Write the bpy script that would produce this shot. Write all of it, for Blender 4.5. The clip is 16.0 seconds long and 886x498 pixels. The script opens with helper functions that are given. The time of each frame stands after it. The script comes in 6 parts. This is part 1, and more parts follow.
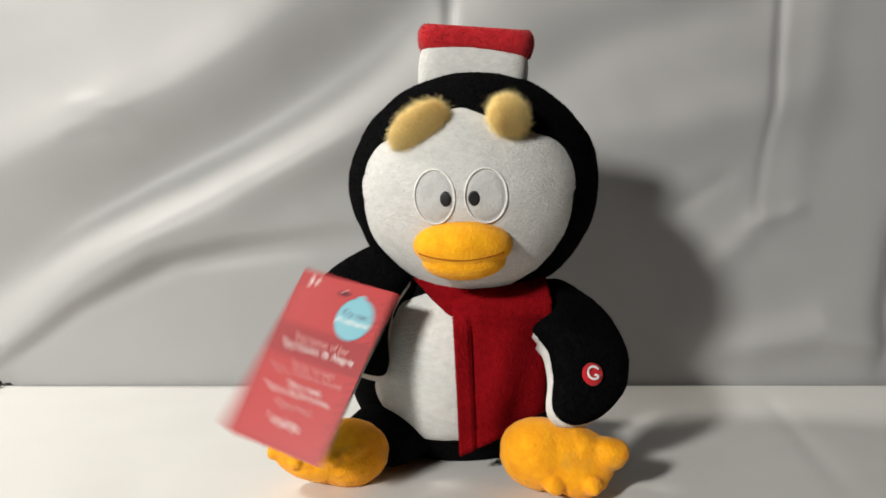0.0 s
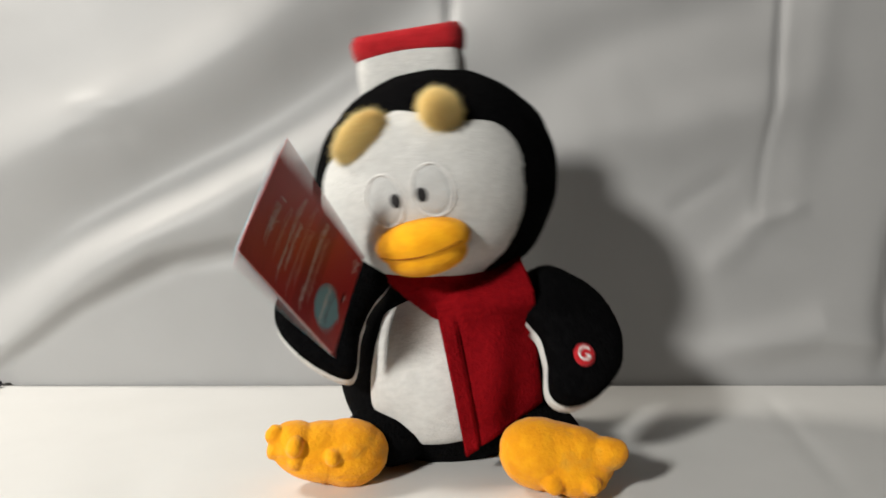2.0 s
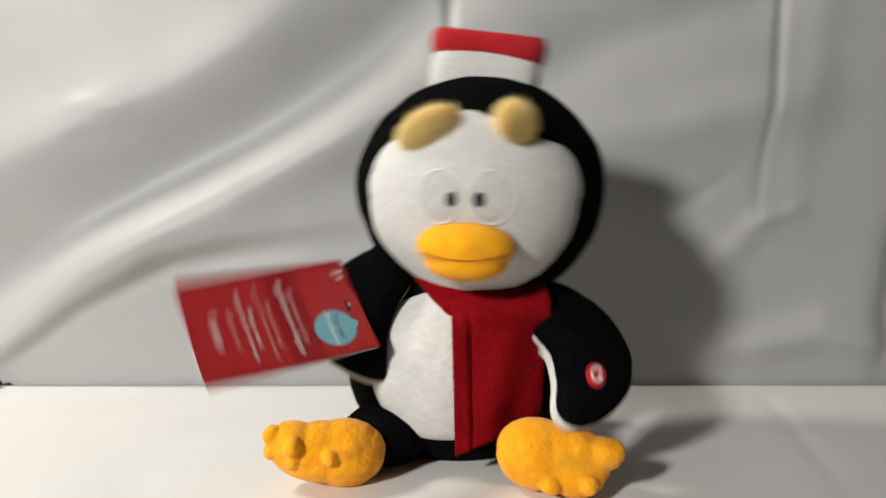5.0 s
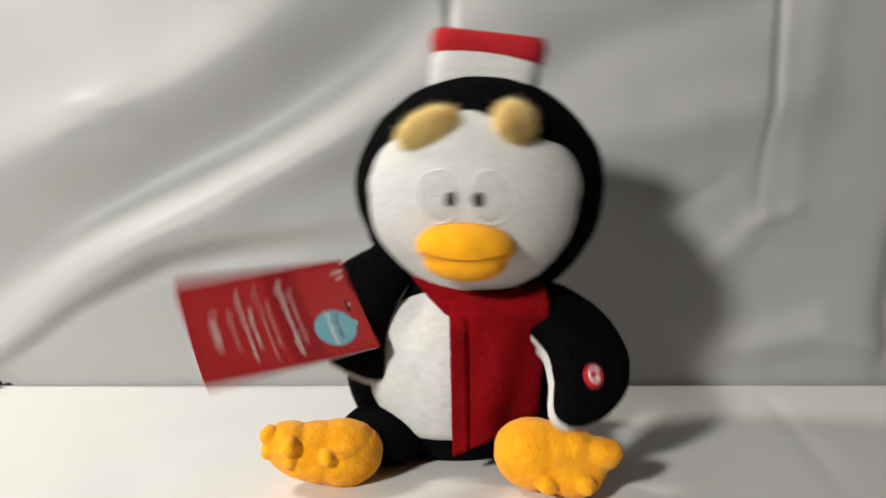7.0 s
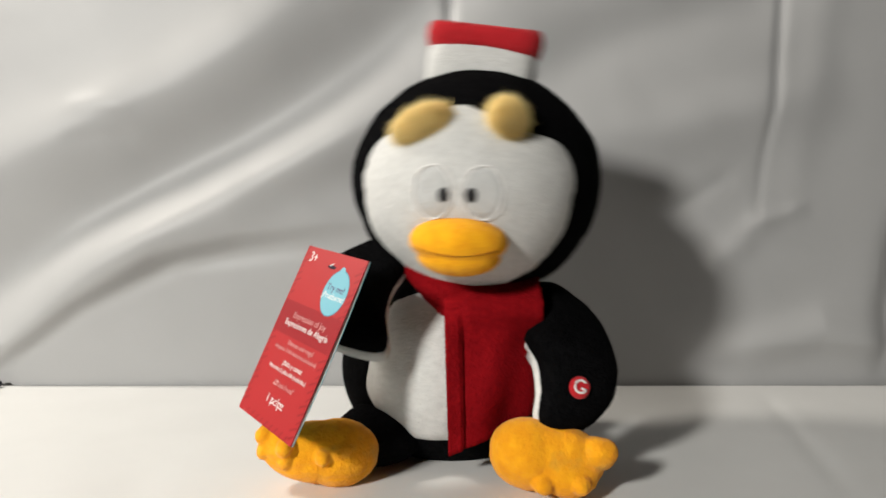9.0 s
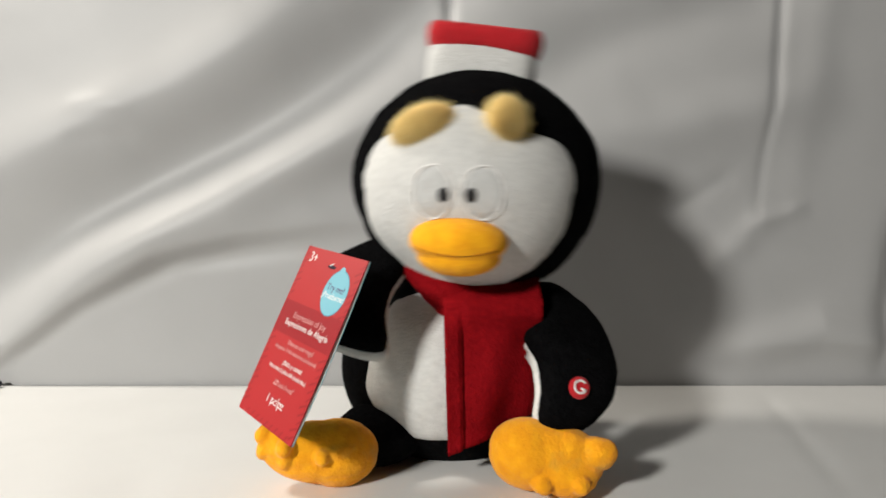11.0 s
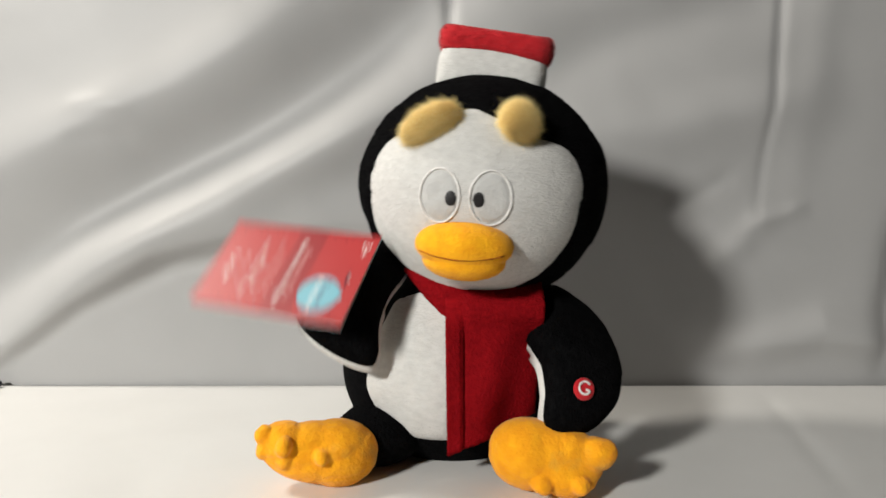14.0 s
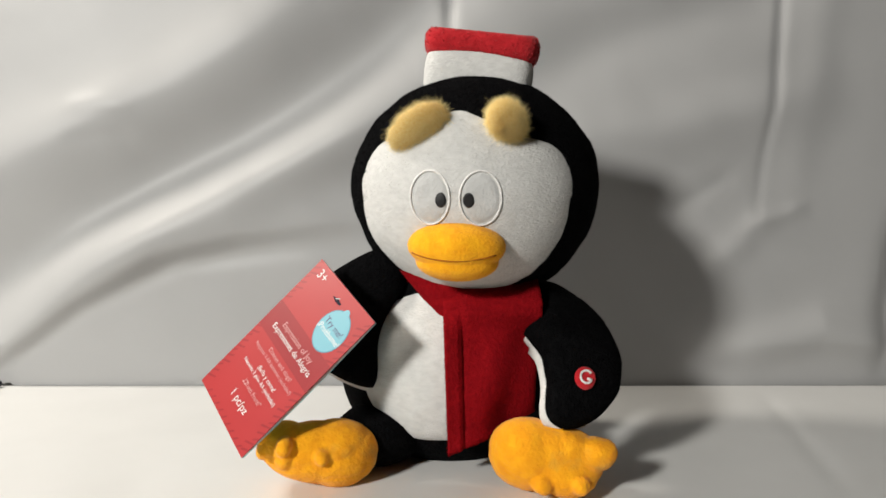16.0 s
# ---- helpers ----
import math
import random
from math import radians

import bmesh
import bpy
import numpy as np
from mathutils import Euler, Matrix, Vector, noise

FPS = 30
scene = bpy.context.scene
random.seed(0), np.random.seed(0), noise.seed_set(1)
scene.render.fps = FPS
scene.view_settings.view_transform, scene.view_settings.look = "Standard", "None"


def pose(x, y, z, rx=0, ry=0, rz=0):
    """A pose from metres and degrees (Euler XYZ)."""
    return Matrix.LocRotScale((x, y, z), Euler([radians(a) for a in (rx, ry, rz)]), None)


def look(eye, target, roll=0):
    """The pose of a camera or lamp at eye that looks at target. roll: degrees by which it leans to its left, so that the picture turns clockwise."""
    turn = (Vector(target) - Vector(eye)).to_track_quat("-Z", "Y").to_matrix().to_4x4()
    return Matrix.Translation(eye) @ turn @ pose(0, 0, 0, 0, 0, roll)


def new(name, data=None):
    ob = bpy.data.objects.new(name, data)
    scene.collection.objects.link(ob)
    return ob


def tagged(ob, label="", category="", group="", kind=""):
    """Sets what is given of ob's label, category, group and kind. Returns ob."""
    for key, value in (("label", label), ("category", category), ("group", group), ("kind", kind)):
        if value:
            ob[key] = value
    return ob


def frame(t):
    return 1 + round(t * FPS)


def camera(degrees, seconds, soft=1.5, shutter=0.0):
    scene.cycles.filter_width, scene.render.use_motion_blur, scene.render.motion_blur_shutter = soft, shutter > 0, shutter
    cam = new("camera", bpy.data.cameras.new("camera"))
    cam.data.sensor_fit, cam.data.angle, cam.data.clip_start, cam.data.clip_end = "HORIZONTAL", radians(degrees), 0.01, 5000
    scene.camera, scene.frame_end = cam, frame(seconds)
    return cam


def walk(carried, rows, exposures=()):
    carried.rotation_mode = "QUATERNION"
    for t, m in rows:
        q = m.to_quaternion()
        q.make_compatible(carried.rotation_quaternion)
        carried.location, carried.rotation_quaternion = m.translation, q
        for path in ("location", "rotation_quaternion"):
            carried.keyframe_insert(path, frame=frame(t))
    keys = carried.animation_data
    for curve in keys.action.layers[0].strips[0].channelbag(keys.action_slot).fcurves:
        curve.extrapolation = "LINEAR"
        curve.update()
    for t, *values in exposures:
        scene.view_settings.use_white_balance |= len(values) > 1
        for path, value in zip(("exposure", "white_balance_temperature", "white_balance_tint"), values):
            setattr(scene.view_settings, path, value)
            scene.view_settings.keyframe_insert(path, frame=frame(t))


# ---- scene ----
# ---- camera ----
EYE_Y, EYE_Z = -0.43, 0.1506
cam = camera(69.0, 16.0, soft=1.6, shutter=0.6)
walk(cam, [(0.0, pose(0, EYE_Y, EYE_Z, 88, 0, 0)), (16.0, pose(0, EYE_Y, EYE_Z, 88, 0, 0))])
scene.view_settings.exposure = 0.0

# ---- light: a lamp high up beside the toy and a low one to the left of the camera, a dim room ----
world = bpy.data.worlds.new("world")
world.use_nodes = True
scene.world = world
world.node_tree.nodes["Background"].inputs[0].default_value = (1.0, 0.93, 0.86, 1)
world.node_tree.nodes["Background"].inputs[1].default_value = 0.0015


def area_lamp(name, eye, target, size, watts, colour):
    data = bpy.data.lights.new(name, "AREA")
    data.shape, data.size, data.energy, data.color = "DISK", size, watts, colour
    ob = new(name, data)
    ob.matrix_world = look(eye, target)
    return ob


area_lamp("high_lamp", (-0.90, 0.04, 0.90), (0, 0.0, 0.10), 0.20, 9.0, (1.0, 0.94, 0.84))
area_lamp("low_lamp", (-1.06, -1.43, 0.83), (0, 0.05, 0.14), 0.21, 36.0, (1.0, 0.985, 0.93))


# ---- materials ----
def material(name, colour, rough=0.8, second=None, scale=60, bump=0.2, bump_scale=900, bump_dist=0.0006, sheen=0.0, spec=0.3,
             metal=0.0, streak=None, mottle=0.5):
    """A surface with a coarse mottling of two colours and a fine relief; scales are per metre."""
    m = bpy.data.materials.new(name)
    m.use_nodes = True
    nt = m.node_tree
    b = nt.nodes["Principled BSDF"]
    b.inputs["Roughness"].default_value = rough
    b.inputs["Specular IOR Level"].default_value = spec
    b.inputs["Metallic"].default_value = metal
    b.inputs["Sheen Weight"].default_value = sheen
    b.inputs["Sheen Roughness"].default_value = 0.5
    tc = nt.nodes.new("ShaderNodeTexCoord")
    where = tc.outputs["Object"]
    if streak:
        mp = nt.nodes.new("ShaderNodeMapping")
        mp.inputs["Scale"].default_value = streak
        nt.links.new(where, mp.inputs[0])
        where = mp.outputs[0]
    big = nt.nodes.new("ShaderNodeTexNoise")
    big.inputs["Scale"].default_value, big.inputs["Detail"].default_value = scale, 6
    nt.links.new(where, big.inputs["Vector"])
    ramp = nt.nodes.new("ShaderNodeValToRGB")
    ramp.color_ramp.elements[0].position, ramp.color_ramp.elements[1].position = 0.5 - mottle / 2, 0.5 + mottle / 2
    ramp.color_ramp.elements[0].color = (*(second or [c * 0.85 for c in colour]), 1)
    ramp.color_ramp.elements[1].color = (*colour, 1)
    nt.links.new(big.outputs[0], ramp.inputs[0])
    nt.links.new(ramp.outputs[0], b.inputs["Base Color"])
    fine = nt.nodes.new("ShaderNodeTexNoise")
    fine.inputs["Scale"].default_value, fine.inputs["Detail"].default_value = bump_scale, 4
    nt.links.new(where, fine.inputs["Vector"])
    bp = nt.nodes.new("ShaderNodeBump")
    bp.inputs["Strength"].default_value, bp.inputs["Distance"].default_value = bump, bump_dist
    nt.links.new(fine.outputs[0], bp.inputs["Height"])
    nt.links.new(bp.outputs[0], b.inputs["Normal"])
    return m


BLACK = material("black_plush", (0.0046, 0.0046, 0.0050), 0.95, (0.0018, 0.0018, 0.0021), 260, 0.9, 600, 0.0022, 0.0, 0.03)
WHITE = material("white_plush", (0.66, 0.652, 0.63), 0.95, (0.56, 0.552, 0.535), 220, 0.5, 600, 0.0016, 0.1, 0.1, streak=(0.8, 1, 1.6))
EYE_WHITE = material("eye_satin", (0.55, 0.548, 0.535), 0.75, (0.48, 0.478, 0.47), 200, 0.5, 600, 0.0014, 0.1, 0.2)
PUPIL = material("pupil_thread", (0.012, 0.011, 0.012), 0.5, None, 300, 0.4, 2200, 0.0004, 0, 0.4)
THREAD = material("white_thread", (0.90, 0.885, 0.87), 0.4, (0.62, 0.60, 0.58), 900, 0.5, 2500, 0.0004, 0, 0.5)
ORANGE = material("orange_plush", (0.90, 0.40, 0.012), 0.9, (0.78, 0.29, 0.008), 160, 0.5, 550, 0.0015, 0.15, 0.1)
nt = ORANGE.node_tree
scuff, mask, blend = nt.nodes.new("ShaderNodeTexNoise"), nt.nodes.new("ShaderNodeMapRange"), nt.nodes.new("ShaderNodeMix")
scuff.inputs["Scale"].default_value, scuff.inputs["Detail"].default_value = 42, 5
mask.inputs["From Min"].default_value, mask.inputs["From Max"].default_value, mask.inputs["To Max"].default_value = 0.60, 0.74, 0.55
blend.data_type = "RGBA"
blend.inputs[7].default_value = (0.42, 0.24, 0.06, 1)
paint = nt.nodes["Principled BSDF"].inputs["Base Color"]
nt.links.new(nt.nodes["Texture Coordinate"].outputs["Object"], scuff.inputs["Vector"])
nt.links.new(scuff.outputs[0], mask.inputs[0])
nt.links.new(mask.outputs[0], blend.inputs[0])
nt.links.new(paint.links[0].from_socket, blend.inputs[6])
nt.links.new(blend.outputs[2], paint)
BEAK = material("yellow_plush", (0.95, 0.45, 0.012), 0.9, (0.84, 0.34, 0.009), 180, 0.5, 600, 0.0014, 0.15, 0.1)
SEAM_SHADE = material("seam_crease_shade", (0.42, 0.13, 0.006), 0.9, None, 300, 0.3, 2000, 0.0004)
FUR = material("brow_fur", (0.96, 0.80, 0.38), 0.7, (0.84, 0.58, 0.19), 620, 0.2, 1200, 0.0005, 0.2, 0.3)
RED_FELT = material("red_felt", (0.25, 0.005, 0.008), 0.95, (0.18, 0.003, 0.006), 300, 0.7, 600, 0.0016, 0.0, 0.04)
RED_PLUSH = material("red_plush", (0.55, 0.022, 0.03), 0.95, (0.40, 0.013, 0.018), 240, 0.5, 700, 0.0015, 0.2, 0.1)
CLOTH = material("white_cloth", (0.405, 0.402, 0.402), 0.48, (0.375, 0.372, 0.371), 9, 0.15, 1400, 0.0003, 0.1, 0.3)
SHEET = material("white_sheet", (0.80, 0.79, 0.77), 0.42, (0.76, 0.75, 0.73), 14, 0.12, 500, 0.0003, 0, 0.5)
ROOM = material("room_paint", (0.05, 0.042, 0.035), 0.9, None, 3, 0.1, 60, 0.001)
CARD_RED = material("red_card", (0.40, 0.020, 0.022), 0.45, (0.37, 0.017, 0.019), 40, 0.05, 400, 0.0001, 0, 0.5)
CARD_DARK = material("dark_red_print", (0.30, 0.009, 0.014), 0.45, None, 40, 0.05, 400, 0.0001, 0, 0.5)
CARD_BLUE = material("blue_card", (0.10, 0.46, 0.60), 0.4, (0.09, 0.43, 0.56), 40, 0.05, 400, 0.0001, 0, 0.5)
# bauble paler than the blue card: lamp sheen is put into its colour
BAUBLE_BLUE = material("sheen_blue_print", (0.19, 0.44, 0.52), 0.4, (0.17, 0.41, 0.49), 40, 0.05, 400, 0.0001, 0, 0.5)
BAUBLE_EDGE = material("blue_print_edge", (0.10, 0.27, 0.36), 0.4, None, 40, 0.05, 400, 0.0001, 0, 0.5)
PRINT_WHITE = material("white_print", (0.80, 0.78, 0.76), 0.4, None, 40, 0.05, 400, 0.0001)
PRINT_PINK = material("pink_print", (0.66, 0.34, 0.33), 0.4, None, 40, 0.05, 400, 0.0001)
PRINT_DARK = material("plum_print", (0.10, 0.05, 0.13), 0.4, None, 40, 0.05, 400, 0.0001)
DARK = material("dark_gap", (0.02, 0.016, 0.03), 0.8)


# ---- building helpers ----
def mesh_of(name, bm, mat, smooth=True):
    me = bpy.data.meshes.new(name)
    bmesh.ops.recalc_face_normals(bm, faces=bm.faces[:])
    bm.to_mesh(me)
    bm.free()
    me.materials.append(mat)
    for p in me.polygons:
        p.use_smooth = smooth
    return me


def part(name, bm, mat, parent, label="", smooth=True):
    ob = new(name, mesh_of(name, bm, mat, smooth))
    ob.parent = parent
    if label:
        tagged(ob, label)
    return ob


def thing(name, label, category, group="", kind=""):
    return tagged(new(name), label, category, group, kind)


def ball(bm, centre, radii, turn=(0, 0, 0), u=40, v=26):
    m = pose(*centre, *turn) @ Matrix.Diagonal((*radii, 1))
    bmesh.ops.create_uvsphere(bm, u_segments=u, v_segments=v, radius=1, matrix=m)
    return bm


def melt(ob, voxel, rounds):
    """Melts the lumps of a stuffed part into one skin."""
    r = ob.modifiers.new("skin", "REMESH")
    r.mode, r.voxel_size, r.use_smooth_shade = "VOXEL", voxel, True
    f = ob.modifiers.new("soften", "SMOOTH")
    f.factor, f.iterations = 0.5, rounds
    me = bpy.data.meshes.new_from_object(ob.evaluated_get(bpy.context.evaluated_depsgraph_get()))
    ob.modifiers.clear()
    ob.data = me
    for p in me.polygons:
        p.use_smooth = True
    return ob


def fuzz(ob, count, length, width=0.0003):
    """Short pile: tapering tufts standing on the skin, denser where the skin is wide."""
    me = ob.data
    areas = np.array([p.area for p in me.polygons])
    pick = np.random.default_rng(len(areas)).choice(len(areas), count, p=areas / areas.sum())
    co = [v.co.copy() for v in me.vertices]
    verts, faces = [], []
    for i in pick:
        p = me.polygons[int(i)]
        vs = [co[k] for k in p.vertices]
        a, b = random.random(), random.random()
        if len(vs) == 4:
            base = (vs[0] * (1 - a) + vs[1] * a) * (1 - b) + (vs[3] * (1 - a) + vs[2] * a) * b
        else:
            a, b = (1 - a, 1 - b) if a + b > 1 else (a, b)
            base = vs[0] + (vs[1] - vs[0]) * a + (vs[2] - vs[0]) * b
        grow = (p.normal + Vector((random.gauss(0, 0.45), random.gauss(0, 0.45), random.gauss(0, 0.45) - 0.25))).normalized()
        side = grow.cross(Vector((random.gauss(0, 1), random.gauss(0, 1), random.gauss(0, 1)))).normalized() * width
        k = len(verts)
        verts += [base + side - p.normal * 0.0003, base - side - p.normal * 0.0003, base + grow * length * random.uniform(0.5, 1.0)]
        faces.append((k, k + 1, k + 2))
    n = len(co)
    mat = me.materials[0]
    full = bpy.data.meshes.new(me.name)
    full.from_pydata([tuple(v) for v in co] + [tuple(v) for v in verts], [],
                     [tuple(p.vertices) for p in me.polygons] + [tuple(n + k for k in f) for f in faces])
    full.materials.append(mat)
    for p in full.polygons:
        p.use_smooth = True
    ob.data = full
    return ob


def spline(points, n, closed=True):
    """Catmull-Rom through a few control points."""
    out, k = [], len(points)
    for i in range(k if closed else k - 1):
        p = [Vector(points[(i + j) % k] if closed else points[min(max(i + j, 0), k - 1)]) for j in (-1, 0, 1, 2)]
        for s in range(n):
            t = s / n
            out.append(0.5 * (2 * p[1] + (p[2] - p[0]) * t + (2 * p[0] - 5 * p[1] + 4 * p[2] - p[3]) * t * t
                              + (3 * p[1] - p[0] - 3 * p[2] + p[3]) * t ** 3))
    if not closed:
        out.append(Vector(points[-1]))
    return out


def bridge(bm, rows, close_u=True, close_v=False):
    k = len(rows[0])
    for a, b in zip(rows, rows[1:] + ([rows[0]] if close_v else [])):
        for i in range(k if close_u else k - 1):
            bm.faces.new((a[i], a[(i + 1) % k], b[(i + 1) % k], b[i]))


def pillow(outline, thick, rings=9, flat=0.5):
    """A stuffed shape: an outline in x, z filled on both sides and swollen in y."""
    bm = bmesh.new()
    pts = [Vector((p[0], p[1])) for p in outline]
    mid = sum(pts, Vector((0, 0))) / len(pts)
    rows = []
    for side in (-1, 1):
        half = []
        for r in range(rings):
            f = r / rings
            y = side * thick * (1 - f ** 2.4) ** flat
            half.append([bm.verts.new((mid.x + (p.x - mid.x) * f, y, mid.y + (p.y - mid.y) * f)) for p in pts] if r else
                        [bm.verts.new((mid.x, y, mid.y))])
        rows.append(half)
    rim = [bm.verts.new((p.x, 0, p.y)) for p in pts]
    for half in rows:
        ring = half[1:] + [rim]
        bridge(bm, ring)
        k = len(pts)
        for i in range(k):
            bm.faces.new((half[0][0], half[1][i], half[1][(i + 1) % k]))
    return bm


def shell(bm, front, back):
    """Closes a grid and its back into a slab."""
    for g in (front, back):
        bridge(bm, g, close_u=False)
    n, k = len(front), len(front[0])
    for i in range(n - 1):
        for j in (0, k - 1):
            bm.faces.new((front[i][j], front[i + 1][j], back[i + 1][j], back[i][j]))
    for j in range(k - 1):
        for i in (0, n - 1):
            bm.faces.new((front[i][j], front[i][j + 1], back[i][j + 1], back[i][j]))


def patch(surface, centre, outline, lift, rings=16, sink=0.002):
    """A sewn patch lying on a rounded front: outline in x, z round its centre, lifted off the surface, its rim tucked in."""
    bm = bmesh.new()
    rows = []
    for r in range(1, rings + 1):
        f = (r / rings) ** 0.8
        rise = lift * (1 - f ** 10) - sink * (f ** 30)
        rows.append([bm.verts.new((x, surface(x, z) - rise, z)) for x, z in
                     ((centre[0] + p[0] * f, centre[1] + p[1] * f) for p in outline)])
    bridge(bm, rows)
    c = bm.verts.new((centre[0], surface(*centre) - lift, centre[1]))
    for i in range(len(outline)):
        bm.faces.new((c, rows[0][i], rows[0][(i + 1) % len(outline)]))
    return bm


def tube(path, radius, sides=8, closed=False):
    bm = bmesh.new()
    path = [Vector(p) for p in path]
    rows, n = [], len(path)
    for i, p in enumerate(path):
        t = (path[(i + 1) % n] - path[i - 1]) if closed or 0 < i < n - 1 else (path[min(i + 1, n - 1)] - path[max(i - 1, 0)])
        q = t.to_track_quat("Z", "Y")
        rows.append([bm.verts.new(p + q @ Vector((math.cos(a), math.sin(a), 0)) * radius)
                     for a in (2 * math.pi * s / sides for s in range(sides))])
    bridge(bm, rows, True, closed)
    if not closed:
        bm.faces.new(rows[0]), bm.faces.new(rows[-1])
    return bm


def ring_of(rx, rz, n=48):
    return [(rx * math.cos(2 * math.pi * i / n), rz * math.sin(2 * math.pi * i / n)) for i in range(n)]


def box(bm, lo, hi):
    v = [bm.verts.new((x, y, z)) for x in (lo[0], hi[0]) for y in (lo[1], hi[1]) for z in (lo[2], hi[2])]
    for f in ((0, 1, 3, 2), (4, 6, 7, 5), (0, 4, 5, 1), (2, 3, 7, 6), (0, 2, 6, 4), (1, 5, 7, 3)):
        bm.faces.new([v[i] for i in f])
    return bm


# ---- the place: a cloth backdrop, a white sheet on a table, the room behind ----
WALL_Y = 0.182


def fold(x, z, line, width, height, skew=0.0):
    """How far a crease along a line of points pushes the cloth; skew widens one flank; it fades out towards its ends."""
    best, run = None, 0.0
    total = sum(math.hypot(q[0] - p[0], q[1] - p[1]) for p, q in zip(line, line[1:]))
    for (x0, z0), (x1, z1) in zip(line, line[1:]):
        dx, dz = x1 - x0, z1 - z0
        size = math.hypot(dx, dz)
        t = min(1, max(0, ((x - x0) * dx + (z - z0) * dz) / (size * size)))
        ex, ez = x - x0 - t * dx, z - z0 - t * dz
        d = math.hypot(ex, ez)
        if best is None or d < best[0]:
            best = (d, dx * ez - dz * ex, (run + t * size) / total)
        run += size
    d, side, along = best
    w = width * (1 + skew * max(-1, min(1, side / (0.004 * 0.05))))
    if d > 3 * w:
        return 0.0
    end = min(1, along / 0.3, (1 - along) / 0.3)
    return height * math.exp(-(d / w) ** 2) * end * end * (3 - 2 * end)


FOLDS = [
    ([(-0.60, -0.02), (-0.48, 0.06), (-0.356, 0.138), (-0.275, 0.191), (-0.20, 0.229), (-0.14, 0.269), (-0.077, 0.317), (-0.034, 0.355), (0.06, 0.44),
      (0.14, 0.52)], 0.036, -0.0155, 0.0),
    ([(-0.52, 0.16), (-0.36, 0.235), (-0.25, 0.285), (-0.17, 0.335), (-0.08, 0.42)], 0.035, 0.010, 0.0),
    ([(-0.46, 0.04), (-0.34, 0.118), (-0.24, 0.165), (-0.14, 0.210), (-0.02, 0.275), (0.05, 0.33)], 0.030, 0.0175, 0.0),
    ([(-0.60, -0.14), (-0.50, -0.05), (-0.436, 0.018), (-0.35, 0.082), (-0.27, 0.128), (-0.195, 0.146), (-0.10, 0.156), (0.02, 0.158)], 0.020, 0.010, 0.4),
    ([(-0.55, -0.11), (-0.436, 0.004), (-0.34, 0.074), (-0.25, 0.116), (-0.16, 0.128), (-0.06, 0.134)], 0.009, -0.0030, 0.0),
    ([(-0.36, 0.262), (-0.32, 0.266), (-0.28, 0.258)], 0.009, 0.0012, 0.0),
    ([(-0.36, 0.226), (-0.32, 0.236), (-0.28, 0.236)], 0.008, -0.0011, 0.0),
    ([(0.38, 0.80), (0.337, 0.50), (0.322, 0.375), (0.313, 0.285), (0.301, 0.205), (0.295, 0.150), (0.297, 0.10)], 0.0050, -0.0024, 0.0),
    ([(0.40, 0.60), (0.365, 0.42), (0.352, 0.30), (0.332, 0.20), (0.320, 0.10)], 0.018, 0.0014, 0.0),
    ([(0.0065, 0.60), (0.0065, 0.40), (0.0065, 0.34), (0.008, 0.29)], 0.006, -0.0060, 0.0),
    ([(0.02, 0.26), (0.10, 0.300), (0.18, 0.335), (0.30, 0.370), (0.40, 0.42)], 0.030, -0.0062, 0.0),
    ([(0.03, 0.215), (0.12, 0.232), (0.20, 0.240), (0.30, 0.262), (0.40, 0.28)], 0.030, 0.0080, 0.0),
    ([(0.205, 0.160), (0.235, 0.178), (0.255, 0.190), (0.285, 0.205)], 0.009, -0.0014, 0.0),
    ([(0.24, 0.10), (0.28, 0.135), (0.32, 0.18)], 0.014, 0.0025, 0.0),
    ([(0.28, 0.150), (0.31, 0.158), (0.35, 0.172)], 0.008, 0.0020, 0.0),
    ([(0.22, 0.02), (0.30, 0.035), (0.36, 0.05), (0.43, 0.035), (0.5, 0.02)], 0.020, 0.0090, 0.0),
    ([(0.420, -0.08), (0.428, 0.02), (0.432, 0.07), (0.45, 0.2)], 0.016, -0.0110, 0.0),
]


def backdrop():
    bm = bmesh.new()
    nx, nz = 340, 180
    front, back = [], []
    for i in range(nz + 1):
        z = -0.01 + 0.53 * i / nz
        front.append([]), back.append([])
        for j in range(nx + 1):
            x = -0.56 + 1.12 * j / nx
            f = 1.15 * sum(fold(x, z, *a) for a in FOLDS) * min(1, max(0.15, z / 0.04))
            f += 0.004 * (noise.noise((x * 4, 3.1, z * 4)) + 0.3 * noise.noise((x * 13, 1.7, z * 13)))
            f += 0.0011 * noise.noise((x * 28 + 9 * z, 6.3, z * 34)) * max(0, noise.noise((x * 5, 9.9, z * 5)) + 0.35)
            front[-1].append(bm.verts.new((x, WALL_Y - f, z)))
            back[-1].append(bm.verts.new((x, WALL_Y - f + 0.002, z)))
    shell(bm, front, back)
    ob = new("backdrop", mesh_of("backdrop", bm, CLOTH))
    return tagged(ob, "creased white cloth backdrop hanging behind the toy", "backdrop", kind="structure")


